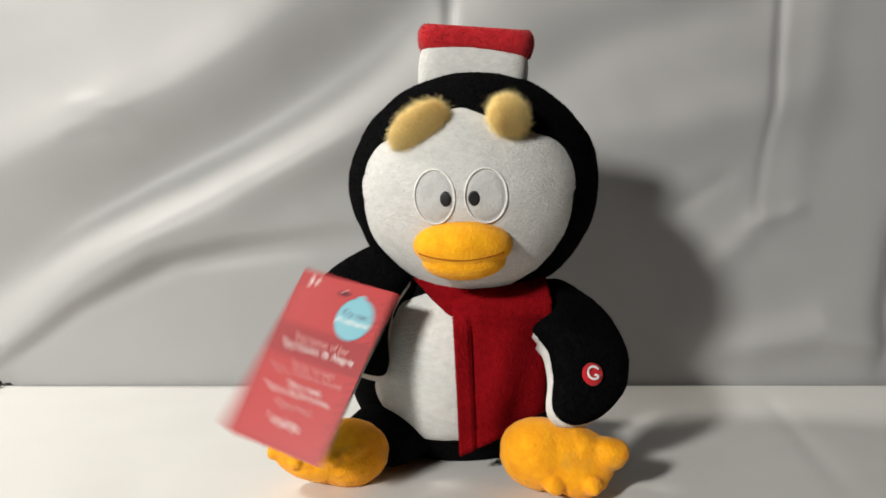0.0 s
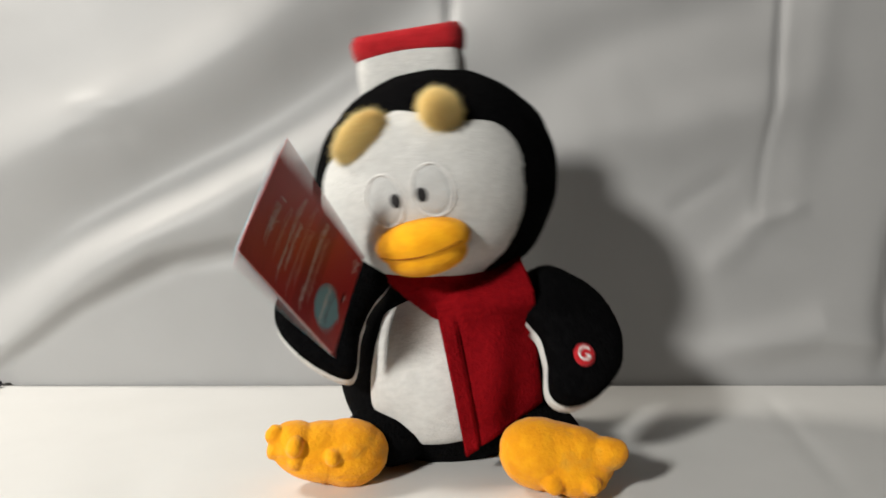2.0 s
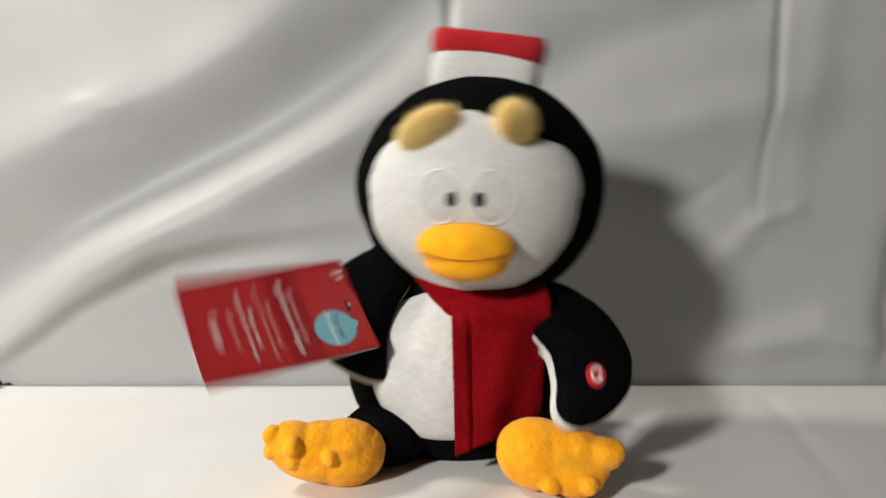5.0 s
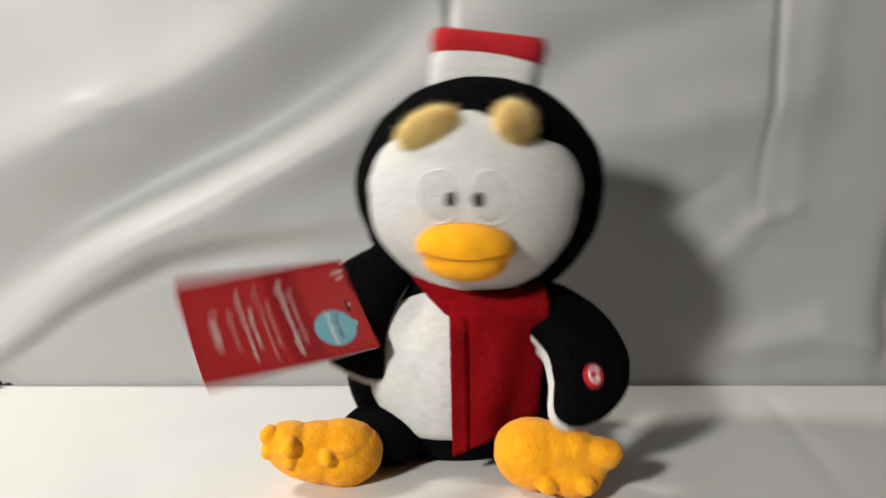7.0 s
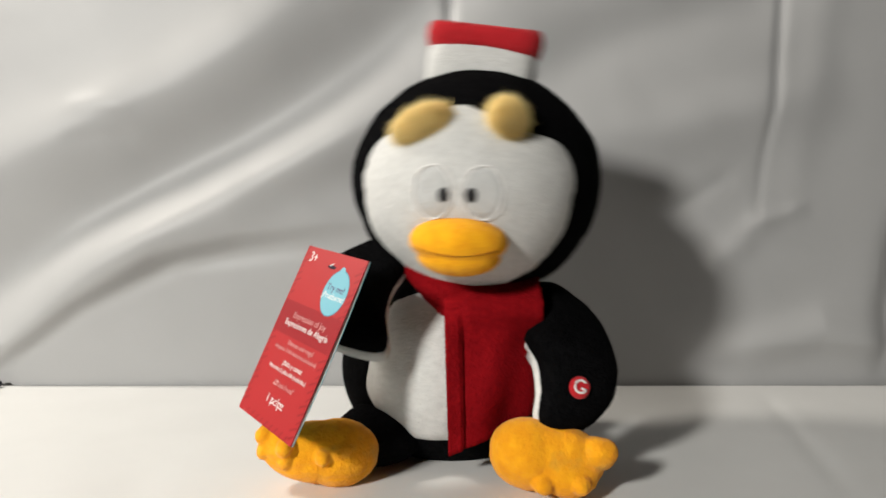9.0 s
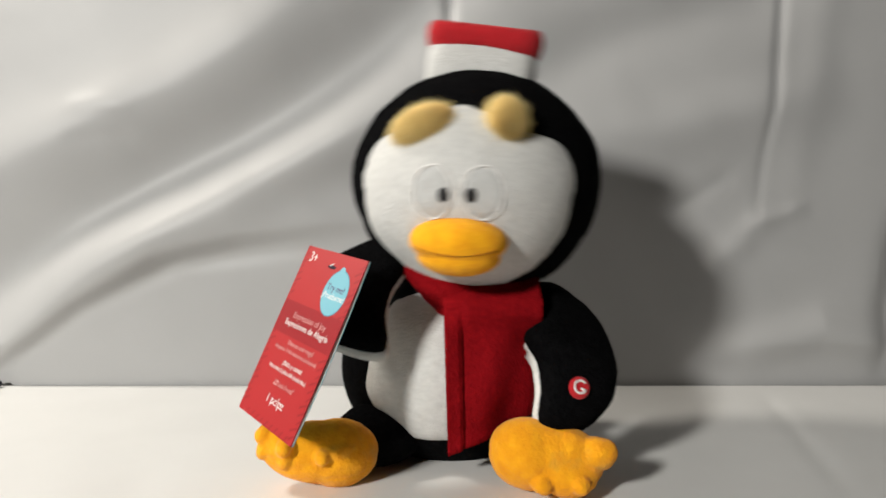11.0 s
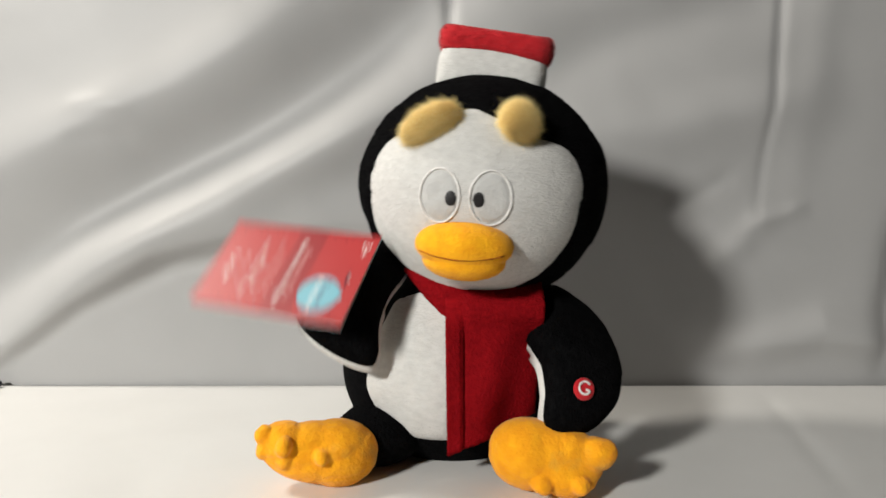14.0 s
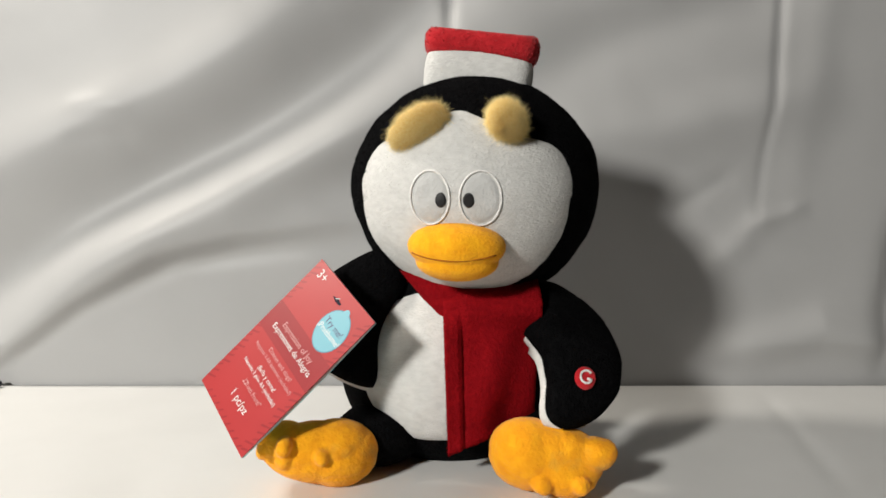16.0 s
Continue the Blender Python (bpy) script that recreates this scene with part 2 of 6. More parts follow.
def table():
    bm = bmesh.new()
    nx, ny = 200, 120
    front, back = [], []
    for i in range(ny + 1):
        y = -0.27 + (WALL_Y - 0.004 + 0.27) * i / ny
        front.append([]), back.append([])
        for j in range(nx + 1):
            x = -0.56 + 1.12 * j / nx
            f = 0.0006 * noise.noise((x * 6, y * 6, 2.2)) - 0.0006
            f -= fold(x, y, [(0.295, 0.17), (0.245, -0.02), (0.22, -0.10)], 0.006, 0.0012) + fold(x, y, [(-0.2, 0.0), (-0.15, -0.16)], 0.02, 0.0008)
            front[-1].append(bm.verts.new((x, y, f)))
            back[-1].append(bm.verts.new((x, y, -0.01)))
    shell(bm, front, back)
    ob = new("tabletop_sheet", mesh_of("tabletop_sheet", bm, SHEET))
    return tagged(ob, "smooth white sheet covering the tabletop", "tabletop", kind="structure")


def room():
    for name, lo, hi in (("wall_south", (-1.6, -2.1, -0.8), (1.6, -2.0, 1.8)), ("wall_west", (-1.7, -2.1, -0.8), (-1.6, 1.1, 1.8)),
                         ("wall_east", (1.6, -2.1, -0.8), (1.7, 1.1, 1.8)), ("wall_north", (-1.6, 0.24, -0.8), (1.6, 0.34, 1.8)),
                         ("ceiling", (-1.7, -2.1, 1.8), (1.7, 1.1, 1.9)), ("floor", (-1.7, -2.1, -0.9), (1.7, 1.1, -0.8))):
        ob = new(name, mesh_of(name, box(bmesh.new(), lo, hi), ROOM, False))
        tagged(ob, "plain painted " + name.split("_")[0] + " of the room", name.split("_")[0], kind="structure")

    ob = new("table_base", mesh_of("table_base", box(bmesh.new(), (-0.54, -0.25, -0.8), (0.54, 0.235, -0.0102)), ROOM, False))
    tagged(ob, "plain dark table under the white sheet", "table", kind="structure")


def clips():
    """Small dark clamps that peep out where the cloth meets the sheet."""
    for x in (-0.4205, 0.4225):
        bm = box(bmesh.new(), (-0.006, -0.004, -0.0035), (0.006, 0.004, 0.0035))
        bmesh.ops.bevel(bm, geom=bm.edges[:], offset=0.0014, segments=2, affect="EDGES")
        ob = new("clamp", mesh_of("clamp", bm, DARK))
        ob.matrix_basis = pose(x, WALL_Y - 0.014, 0.0032, 0, 0, 8)
        tagged(ob, "small dark plastic clamp gripping the sheet's edge", "clamp", "clamps at the backdrop")


backdrop(), table(), room(), clips()

# ---- the plush penguin ----
def lump(x, z, seed, size=0.0009):
    return size * (noise.noise((x * 45, seed, z * 45)) + 0.5 * noise.noise((x * 110, seed + 5, z * 110)))


HEAD = (0.0805, 0.074, 0.0722)


CROWN, CHIN = 0.985, 1.055  # the skull is flatter above than below


def head_front(x, z):
    h = HEAD[2] * (CROWN if z > 0 else CHIN)
    return -HEAD[1] * math.sqrt(max(0.02, 1 - (x / HEAD[0]) ** 2 - (z / h) ** 2)) + lump(x, z, 1.3)


BODY_C, BODY = (-0.001, 0.012, 0.056), (0.075, 0.062, 0.066)


NECK_C, NECK = (0, 0.008, 0.098), (0.043, 0.044, 0.04)


def body_front(x, z):
    def front(c, r):
        return c[1] - r[1] * math.sqrt(max(0.03, 1 - ((x - c[0]) / r[0]) ** 2 - ((z - c[2]) / r[2]) ** 2))
    return min(front(BODY_C, BODY), front(NECK_C, NECK)) + lump(x, z, 8.1)


def strands(bm, base, grow, length, width):
    """One tapering tuft of fur."""
    side = grow.cross(Vector((random.uniform(-1, 1), random.uniform(-1, 1), random.uniform(-1, 1)))).normalized() * width
    up = grow.cross(side).normalized() * width
    droop = Vector((random.uniform(-1, 1), random.uniform(-1, 1), random.uniform(-1, 1))) * length * 0.18
    a = [bm.verts.new(base + s) for s in (side, up - side * 0.5, -up - side * 0.5)]
    b = [bm.verts.new(base + grow * length * 0.6 + s * 0.6 + droop * 0.4) for s in (side, up - side * 0.5, -up - side * 0.5)]
    tip = bm.verts.new(base + grow * length + droop)
    for i in range(3):
        bm.faces.new((a[i], a[(i + 1) % 3], b[(i + 1) % 3], b[i]))
        bm.faces.new((b[i], b[(i + 1) % 3], tip))


HAT_LEAN = pose(0, 0, 0.055) @ pose(0.0001, 0, 0, 0, 7.2, 0) @ pose(0, 0, -0.055)  # the hat is sewn on a little askew


def brow_pose(side, low):
    """An eyebrow raised (0) to lowered (1)."""
    return pose(-0.0225 + 0.0025 * low, -0.063, 0.0365 - 0.005 * low, 22, -33 + 22 * low, 0) if side < 0 else pose(0.0266 - 0.003 * low, -0.0622, 0.0372 - 0.003 * low, 25, -14 - 14 * low, 0)


def brow(head, side, radii):
    bm = bmesh.new()
    comb = Vector((-0.7, -0.1, -0.15)) if side < 0 else Vector((0.15, -0.15, 0.45))
    ball(bm, (0, 0, 0), [r * 0.60 for r in radii], u=24, v=16)
    for _ in range(15000):
        d = Vector((random.gauss(0, 1), random.gauss(0, 1) - 0.4, random.gauss(0, 1))).normalized()
        base = Vector((d.x * radii[0], d.y * radii[1], d.z * radii[2])) * 0.57
        g = Vector((d.x / radii[0], d.y / radii[1], d.z / radii[2])).normalized()
        strands(bm, base, (g * 0.8 + comb + Vector((random.gauss(0, .22), random.gauss(0, .22), random.gauss(0, .22)))).normalized(),
                random.uniform(0.0036, 0.0078) * (1.3 if random.random() < 0.10 else 1), 0.00009)
    ob = part("eyebrow", bm, FUR, head, "fluffy yellow fur eyebrow")
    ob.matrix_basis = brow_pose(side, 0)
    return ob


PILE = {"head": (26000, 0.0011), "face": (14000, 0.0006), "belly": (4000, 0.0005), "beak": (2500, 0.0004), "hat_band": (3500, 0.0006),
        "hat_top": (8000, 0.0014), "wing": (11000, 0.0010), "wing_lining": (3000, 0.0005), "foot": (3500, 0.0004), "leg": (3000, 0.0010),
        "scarf_loop": (7000, 0.0009), "scarf_end": (9000, 0.0009)}


def penguin():
    toy = thing("plush_penguin", "seated black and white plush penguin with red scarf", "plush toy")

    # body, belly, scarf
    bm = bmesh.new()
    ball(bm, BODY_C, BODY)
    ball(bm, NECK_C, NECK)
    body = melt(part("body", bm, BLACK, toy, "black plush body"), 0.0022, 10)
    out = [(p[0], p[1]) for p in spline([(-0.0560, -0.004), (-0.0510, 0.020), (-0.0440, 0.036), (-0.034, 0.049), (0, 0.055), (0.03, 0.045), (0.047, 0.02),
                                       (0.048, -0.01), (0.03, -0.036), (0, -0.0395), (-0.0267, -0.0390), (-0.0400, -0.0330), (-0.0510, -0.0195)], 6)]
    part("belly", patch(body_front, (0, 0.058), out, 0.0025), WHITE, body, "white plush belly patch")

    # neck band of the scarf
    bm = bmesh.new()
    rows = []
    for i in range(72):
        a = 2 * math.pi * i / 72
        c, d = math.cos(a), math.sin(a)
        # the band hangs low in front and climbs steeply to one shoulder
        low = 0.114 if d > 0.1 else min(0.132, 0.0890 + 1.10 * max(0, -0.0475 * c - 0.005)) if c < 0 else 0.090
        prof = [(0.049, 0.05), (0.0545, 0.0), (0.0590, 0.10), (0.0610, 0.35), (0.0585, 0.70), (0.053, 1.0), (0.047, 0.92)]
        wave = 0.0006 * math.sin(5 * a) + 0.0004 * math.sin(11 * a + 1)
        rows.append([bm.verts.new(((r + wave) * 0.79 * c, (r + wave) * 0.82 * d + 0.008, low + (0.146 - low) * h)) for r, h in prof])
    bridge(bm, rows, True, True)
    part("scarf_loop", bm, RED_FELT, body, "dark red felt scarf wound round the neck")

    # hanging end
    bm = bmesh.new()
    front, back = [], []
    for i in range(37):
        f = i / 36
        front.append([]), back.append([])
        for j in range(41):
            g = j / 40
            x = (-0.007 + 0.004 * f) * (1 - g) + (0.0515 + 0.0015 * math.sin(f * 5)) * g
            top, bot = 0.130, 0.0150 + 0.019 * g
            z = top + (bot - top) * f
            base = min(body_front(x, max(z, 0.03)), -0.028)
            y = base - 0.006 - 0.001 * math.sin(f * 9 + g * 4) - 0.0012 * math.sin(f * 4 + g * 11)
            over = -0.0480 - 0.002 * math.sin(g * 3)  # lies over the loop at the neck
            k = max(0, min(1, (z - 0.078) / 0.02)) * max(0, min(1, g / 0.25))  # its hem tucks in behind the loop
            y = min(y, y * (1 - k) + over * k) + max(0, z - 0.106) * 1.3
            # a narrow hem folded over along one edge
            hem = 0.0026 if g < 0.155 else -0.0012 * math.exp(-((g - 0.17) / 0.03) ** 2)
            hem *= max(0, min(1, (0.100 - z) / 0.012))
            front[-1].append(bm.verts.new((x, y - 0.0012 - hem, z)))
            back[-1].append(bm.verts.new((x, y + 0.0012, z)))
    shell(bm, front, back)
    part("scarf_end", bm, RED_FELT, body, "dark red felt scarf end hanging down")

    # head
    bm = bmesh.new()
    ball(bm, (0, 0, 0), HEAD, u=64, v=44)
    for v in bm.verts:
        v.co.z *= CROWN if v.co.z > 0 else CHIN
        v.co *= 1 + 18 * lump(v.co.x + v.co.y, v.co.z, 4.4)
    head = part("head", bm, BLACK, toy, "round black plush head")
    out = [(p[0], p[1]) for p in spline([(0.066, 0.000), (0.062, 0.018), (0.050, 0.030), (0.031, 0.034), (0.014, 0.044), (0, 0.049),
                                       (-0.014, 0.044), (-0.031, 0.034), (-0.050, 0.030), (-0.062, 0.016), (-0.066, -0.002),
                                       (-0.059, -0.029), (-0.038, -0.053), (0, -0.0700), (0.038, -0.053), (0.059, -0.029)], 6)]
    part("face", patch(head_front, (0, -0.002), out, 0.003), WHITE, head, "white plush face")
    for s in (-1, 1):
        cx, cz = s * 0.0142, -0.0035
        surf = lambda x, z: head_front(x, z) - 0.003
        part("eye", patch(surf, (cx, cz), ring_of(0.0111, 0.0146), 0.0006, 6, 0.0006), EYE_WHITE, head, "pale grey eye")
        path = [(cx + a, surf(cx + a, cz + b) - 0.0004, cz + b) for a, b in ring_of(0.0114, 0.0150)]
        part("eye_stitching", tube(path, 0.0006, 6, True), THREAD, head, "white stitched eye outline")
        surf2 = lambda x, z: head_front(x, z) - 0.0036
        part("pupil", patch(surf2, (s * 0.0078, cz - 0.0012), ring_of(0.0034, 0.0046), 0.0007, 5, 0.0006), PUPIL, head, "black pupil")
    bm = bmesh.new()
    ball(bm, (0, -0.070, -0.0310), (0.0282, 0.0175, 0.0142))
    ball(bm, (0, -0.0675, -0.0402), (0.0240, 0.0172, 0.0112))
    ball(bm, (0.001, -0.0712, -0.0312), (0.022, 0.0172, 0.0136))
    melt(part("beak", bm, BEAK, head, "padded yellow-orange beak"), 0.0009, 4)
    def beak_front(x, z):
        ys = [y0 - ry * math.sqrt(max(0, 1 - (x / rx) ** 2 - ((z - z0) / rz) ** 2)) for y0, z0, rx, ry, rz in
              ((-0.070, -0.0310, 0.0282, 0.0175, 0.0142), (-0.0675, -0.0402, 0.0240, 0.0172, 0.0112), (-0.0712, -0.0312, 0.022, 0.0172, 0.0136))]
        return min(ys)
    # shade in the mouth crease, put in as a thin dark tube
    seam = [(x, beak_front(x, z) + 0.0002, z) for x, z in ((-0.0235 + 0.047 * i / 30, -0.0372 + 0.0030 * ((i - 15) / 15) ** 2) for i in range(31))]
    part("mouth_seam", tube(seam, 0.0005, 6), SEAM_SHADE, head, "mouth seam, its crease shade put in as a dark line")
    brows = [brow(head, -1, (0.0275, 0.0105, 0.0132)), brow(head, 1, (0.0126, 0.0105, 0.0168))]
    # hat: white band and red top
    for name, mat, z0, z1, r0, r1 in (("hat_band", WHITE, 0.052, 0.0815, 0.0338, 0.0352), ("hat_top", RED_PLUSH, 0.0808, 0.0948, 0.0352, 0.0368)):
        bm = bmesh.new()
        rows = []
        for i in range(13):
            f = i / 12
            e = 0.0022 * (1 - abs(2 * f - 1) ** 3)
            r = r0 + (r1 - r0) * f + e - 0.002
            ring = []
            for k in range(72):
                a = 2 * math.pi * k / 72
                u, v = math.copysign(abs(math.cos(a)) ** 0.38, math.cos(a)), math.copysign(abs(math.sin(a)) ** 0.55, math.sin(a))
                ring.append(bm.verts.new((r * u, 0.50 * r * v, z0 + (z1 - z0) * f + f * 0.0012 * abs(u) ** 6 + 0.0030 * (1 - u * u) * (f if mat is WHITE else 1 - f) + 0.0009 * noise.noise((u * 2.5, v * 2.5, 7 + f)))))
            rows.append(ring)
        bridge(bm, rows)
        bm.faces.new(rows[0])
        cap = [bm.verts.new((v.co.x * 0.965, v.co.y * 0.95, v.co.z + 0.0016)) for v in rows[-1]]
        bridge(bm, [rows[-1], cap])
        bm.faces.new(cap)
        bmesh.ops.transform(bm, matrix=HAT_LEAN, verts=bm.verts[:])
        part(name, bm, mat, head, "red plush hat top" if mat is RED_PLUSH else "white plush hat band")

    # wings: outline from the shoulder, mirrored
    wings = []
    outline = [(-0.0050, 0.0155), (0.0104, 0.0166), (0.0201, 0.0127), (0.0297, 0.0079), (0.0387, -0.0011), (0.0452, -0.0131), (0.0490, -0.0253), (0.0515, -0.0380), (0.0522, -0.0498), (0.0486, -0.0600), (0.0422, -0.0703),
               (0.0337, -0.0779), (0.0262, -0.0813), (0.0195, -0.0808), (0.0144, -0.0770), (0.0121, -0.0703), (0.0105, -0.0602), (0.0054, -0.0483), (0.0001, -0.0404), (-0.0060, -0.0310), (-0.0150, -0.0160), (-0.0155, 0.0060)]
    pointed = [(0.000, 0.012), (0.024, -0.002), (0.043, -0.020), (0.053, -0.040), (0.049, -0.058), (0.035, -0.070), (0.016, -0.078),
               (0.000, -0.080), (-0.004, -0.073), (-0.001, -0.052), (-0.004, -0.032), (-0.012, -0.012), (-0.010, 0.006)]
    for s, line in ((1, outline), (-1, pointed)):
        pts = [(p[0] * s, p[1]) for p in spline(line, 3 if s > 0 else 5)]
        stuffed = pillow(pts, 0.012)
        for v in stuffed.verts:  # the shoulder bends back to the body
            v.co.y += max(0, v.co.z + 0.032) * (0.7 if s > 0 else 0) + (1.6 * max(0, 0.003 - v.co.x) if s > 0 else 0)
        wing = part("wing", stuffed, BLACK, toy, "black plush wing")
        mid = sum((Vector(p) for p in pts), Vector((0, 0))) / len(pts)
        big = [(mid.x + (p[0] - mid.x) * k - s * 0.0012, mid.y + (p[1] - mid.y) * k - 0.0016) for p, k in ((p, 1.01 if p[1] < -0.04 else 0.92) for p in pts)]
        lin = pillow(big, 0.006)
        for v in lin.verts:
            v.co.y += 0.006 + max(0, v.co.z + 0.032) * (0.7 if s > 0 else 0) + (1.6 * max(0, 0.003 - v.co.x) if s > 0 else 0)
        part("wing_lining", lin, WHITE, wing, "white plush wing lining")
        wings.append(wing)
    # round push button patch on one wing
    surf = lambda x, z: -0.0122
    b = (0.0281, -0.053)
    part("button_patch", patch(surf, b, ring_of(0.0064, 0.0066), 0.0009, 5), RED_PLUSH, wings[0], "round red try-me patch")
    path = [(b[0] + 0.0033 * math.cos(a), -0.0136, b[1] + 0.0035 * math.sin(a)) for a in (radians(50 + 290 * i / 24) for i in range(25))]
    part("button_mark", tube(path, 0.0007, 6), THREAD, wings[0], "white stitched open ring")
    part("button_mark", tube([(b[0] + u, -0.0136, b[1] - 0.0008) for u in (0.0034, 0.0020, 0.0006)], 0.0007, 6), THREAD, wings[0], "white stitched bar")

    # legs and feet
    for s, c, turn in ((-1, (-0.0775, -0.057, 0.0190), (8, 6, 12)), (1, (0.0525, -0.068, 0.0205), (8, 10, -10))):
        leg = bmesh.new()
        ball(leg, (s * 0.045, -0.022, 0.020), (0.026, 0.034, 0.020), (0, 0, s * 40))
        part("leg", leg, BLACK, toy, "short black plush leg")
        bm = bmesh.new()
        if s < 0:
            lobes = (((0, 0, 0), (0.034, 0.0165, 0.0182), 0), ((0.010, 0, 0), (0.024, 0.018, 0.0200), 0), ((-0.019, 0, 0.004), (0.016, 0.0140, 0.0135), 22),
                     ((-0.0335, -0.003, 0.0110), (0.0046, 0.0052, 0.0060), 25), ((-0.0315, -0.002, 0.003), (0.0048, 0.007, 0.0085), 20),
                     ((-0.0215, -0.0130, 0.0085), (0.0043, 0.0060, 0.0056), 15), ((-0.0200, -0.0095, 0.001), (0.0050, 0.007, 0.0080), 10),
                     ((0.0000, -0.0160, 0.0046), (0.0046, 0.0058, 0.0052), 0), ((0.0085, -0.0120, 0.0062), (0.0110, 0.0062, 0.0060), -16))
        else:
            lobes = (((0, 0, 0), (0.033, 0.017, 0.0195), 0), ((-0.010, 0, -0.001), (0.023, 0.019, 0.0205), 0), ((0.010, 0, 0.003), (0.020, 0.015, 0.017), 0),
                     ((0.0240, -0.003, 0.0080), (0.0145, 0.0095, 0.0105), -30), ((0.011, -0.003, -0.0055), (0.0195, 0.0145, 0.0135), 0),
                     ((0.0205, -0.0140, -0.0050), (0.0058, 0.0064, 0.0056), 30), ((0.0000, -0.0158, -0.0092), (0.0062, 0.0066, 0.0054), 10))
        for c0, r0, tilt in lobes:
            ball(bm, c0, r0, (0, tilt, 0), u=28, v=18)
        foot = melt(part("foot", bm, ORANGE, toy, "orange plush foot with stubby toes"), 0.0010, 4)
        for v in foot.data.vertices:  # slack cloth puckers between the toes
            q = v.co * 55
            v.co += v.normal * (0.0007 * noise.noise(q) + 0.0003 * noise.noise(q * 3.5) - 0.0030 * max(0, 0.16 - abs(noise.noise(Vector((q.x * 0.55, q.y, q.z * 1.25)) + Vector((3, s, 7))))))
        foot.matrix_basis = pose(*c, *turn)
    for ob in (body, head, *toy.children, *body.children, *head.children, *(c for w in wings for c in w.children)):
        if ob.name.split(".")[0] in PILE:
            fuzz(ob, *PILE[ob.name.split(".")[0]])
    return toy, body, head, wings, brows


toy, body, head, wings, brows = penguin()
TAG_W, TAG_H = 0.0635, 0.1016


def card_piece(parent, name, pts, mat, lift, label=""):
    """A flat printed shape on the tag's front; pts run in fractions of its width and height from the top corner."""
    bm = bmesh.new()
    v = [bm.verts.new(((u - 0.5) * TAG_W, -lift, (0.5 - w) * TAG_H)) for u, w in pts]
    bm.faces.new(v)
    return part(name, bm, mat, parent, label, False)


def writing(parent, body_text, u, w, size, mat, lift, name="lettering", align="CENTER"):
    c = bpy.data.curves.new(name, "FONT")
    c.body, c.size, c.align_x, c.align_y, c.extrude = body_text, size, align, "CENTER", 0.00003
    tmp = bpy.data.objects.new("tmp", c)
    me = bpy.data.meshes.new_from_object(tmp)
    bpy.data.objects.remove(tmp)
    me.name = name
    me.materials.clear()
    me.materials.append(mat)
    ob = new(name, me)
    ob.parent = parent
    ob.matrix_basis = pose((u - 0.5) * TAG_W, -lift, (0.5 - w) * TAG_H, 90, 0, 0)
    return ob


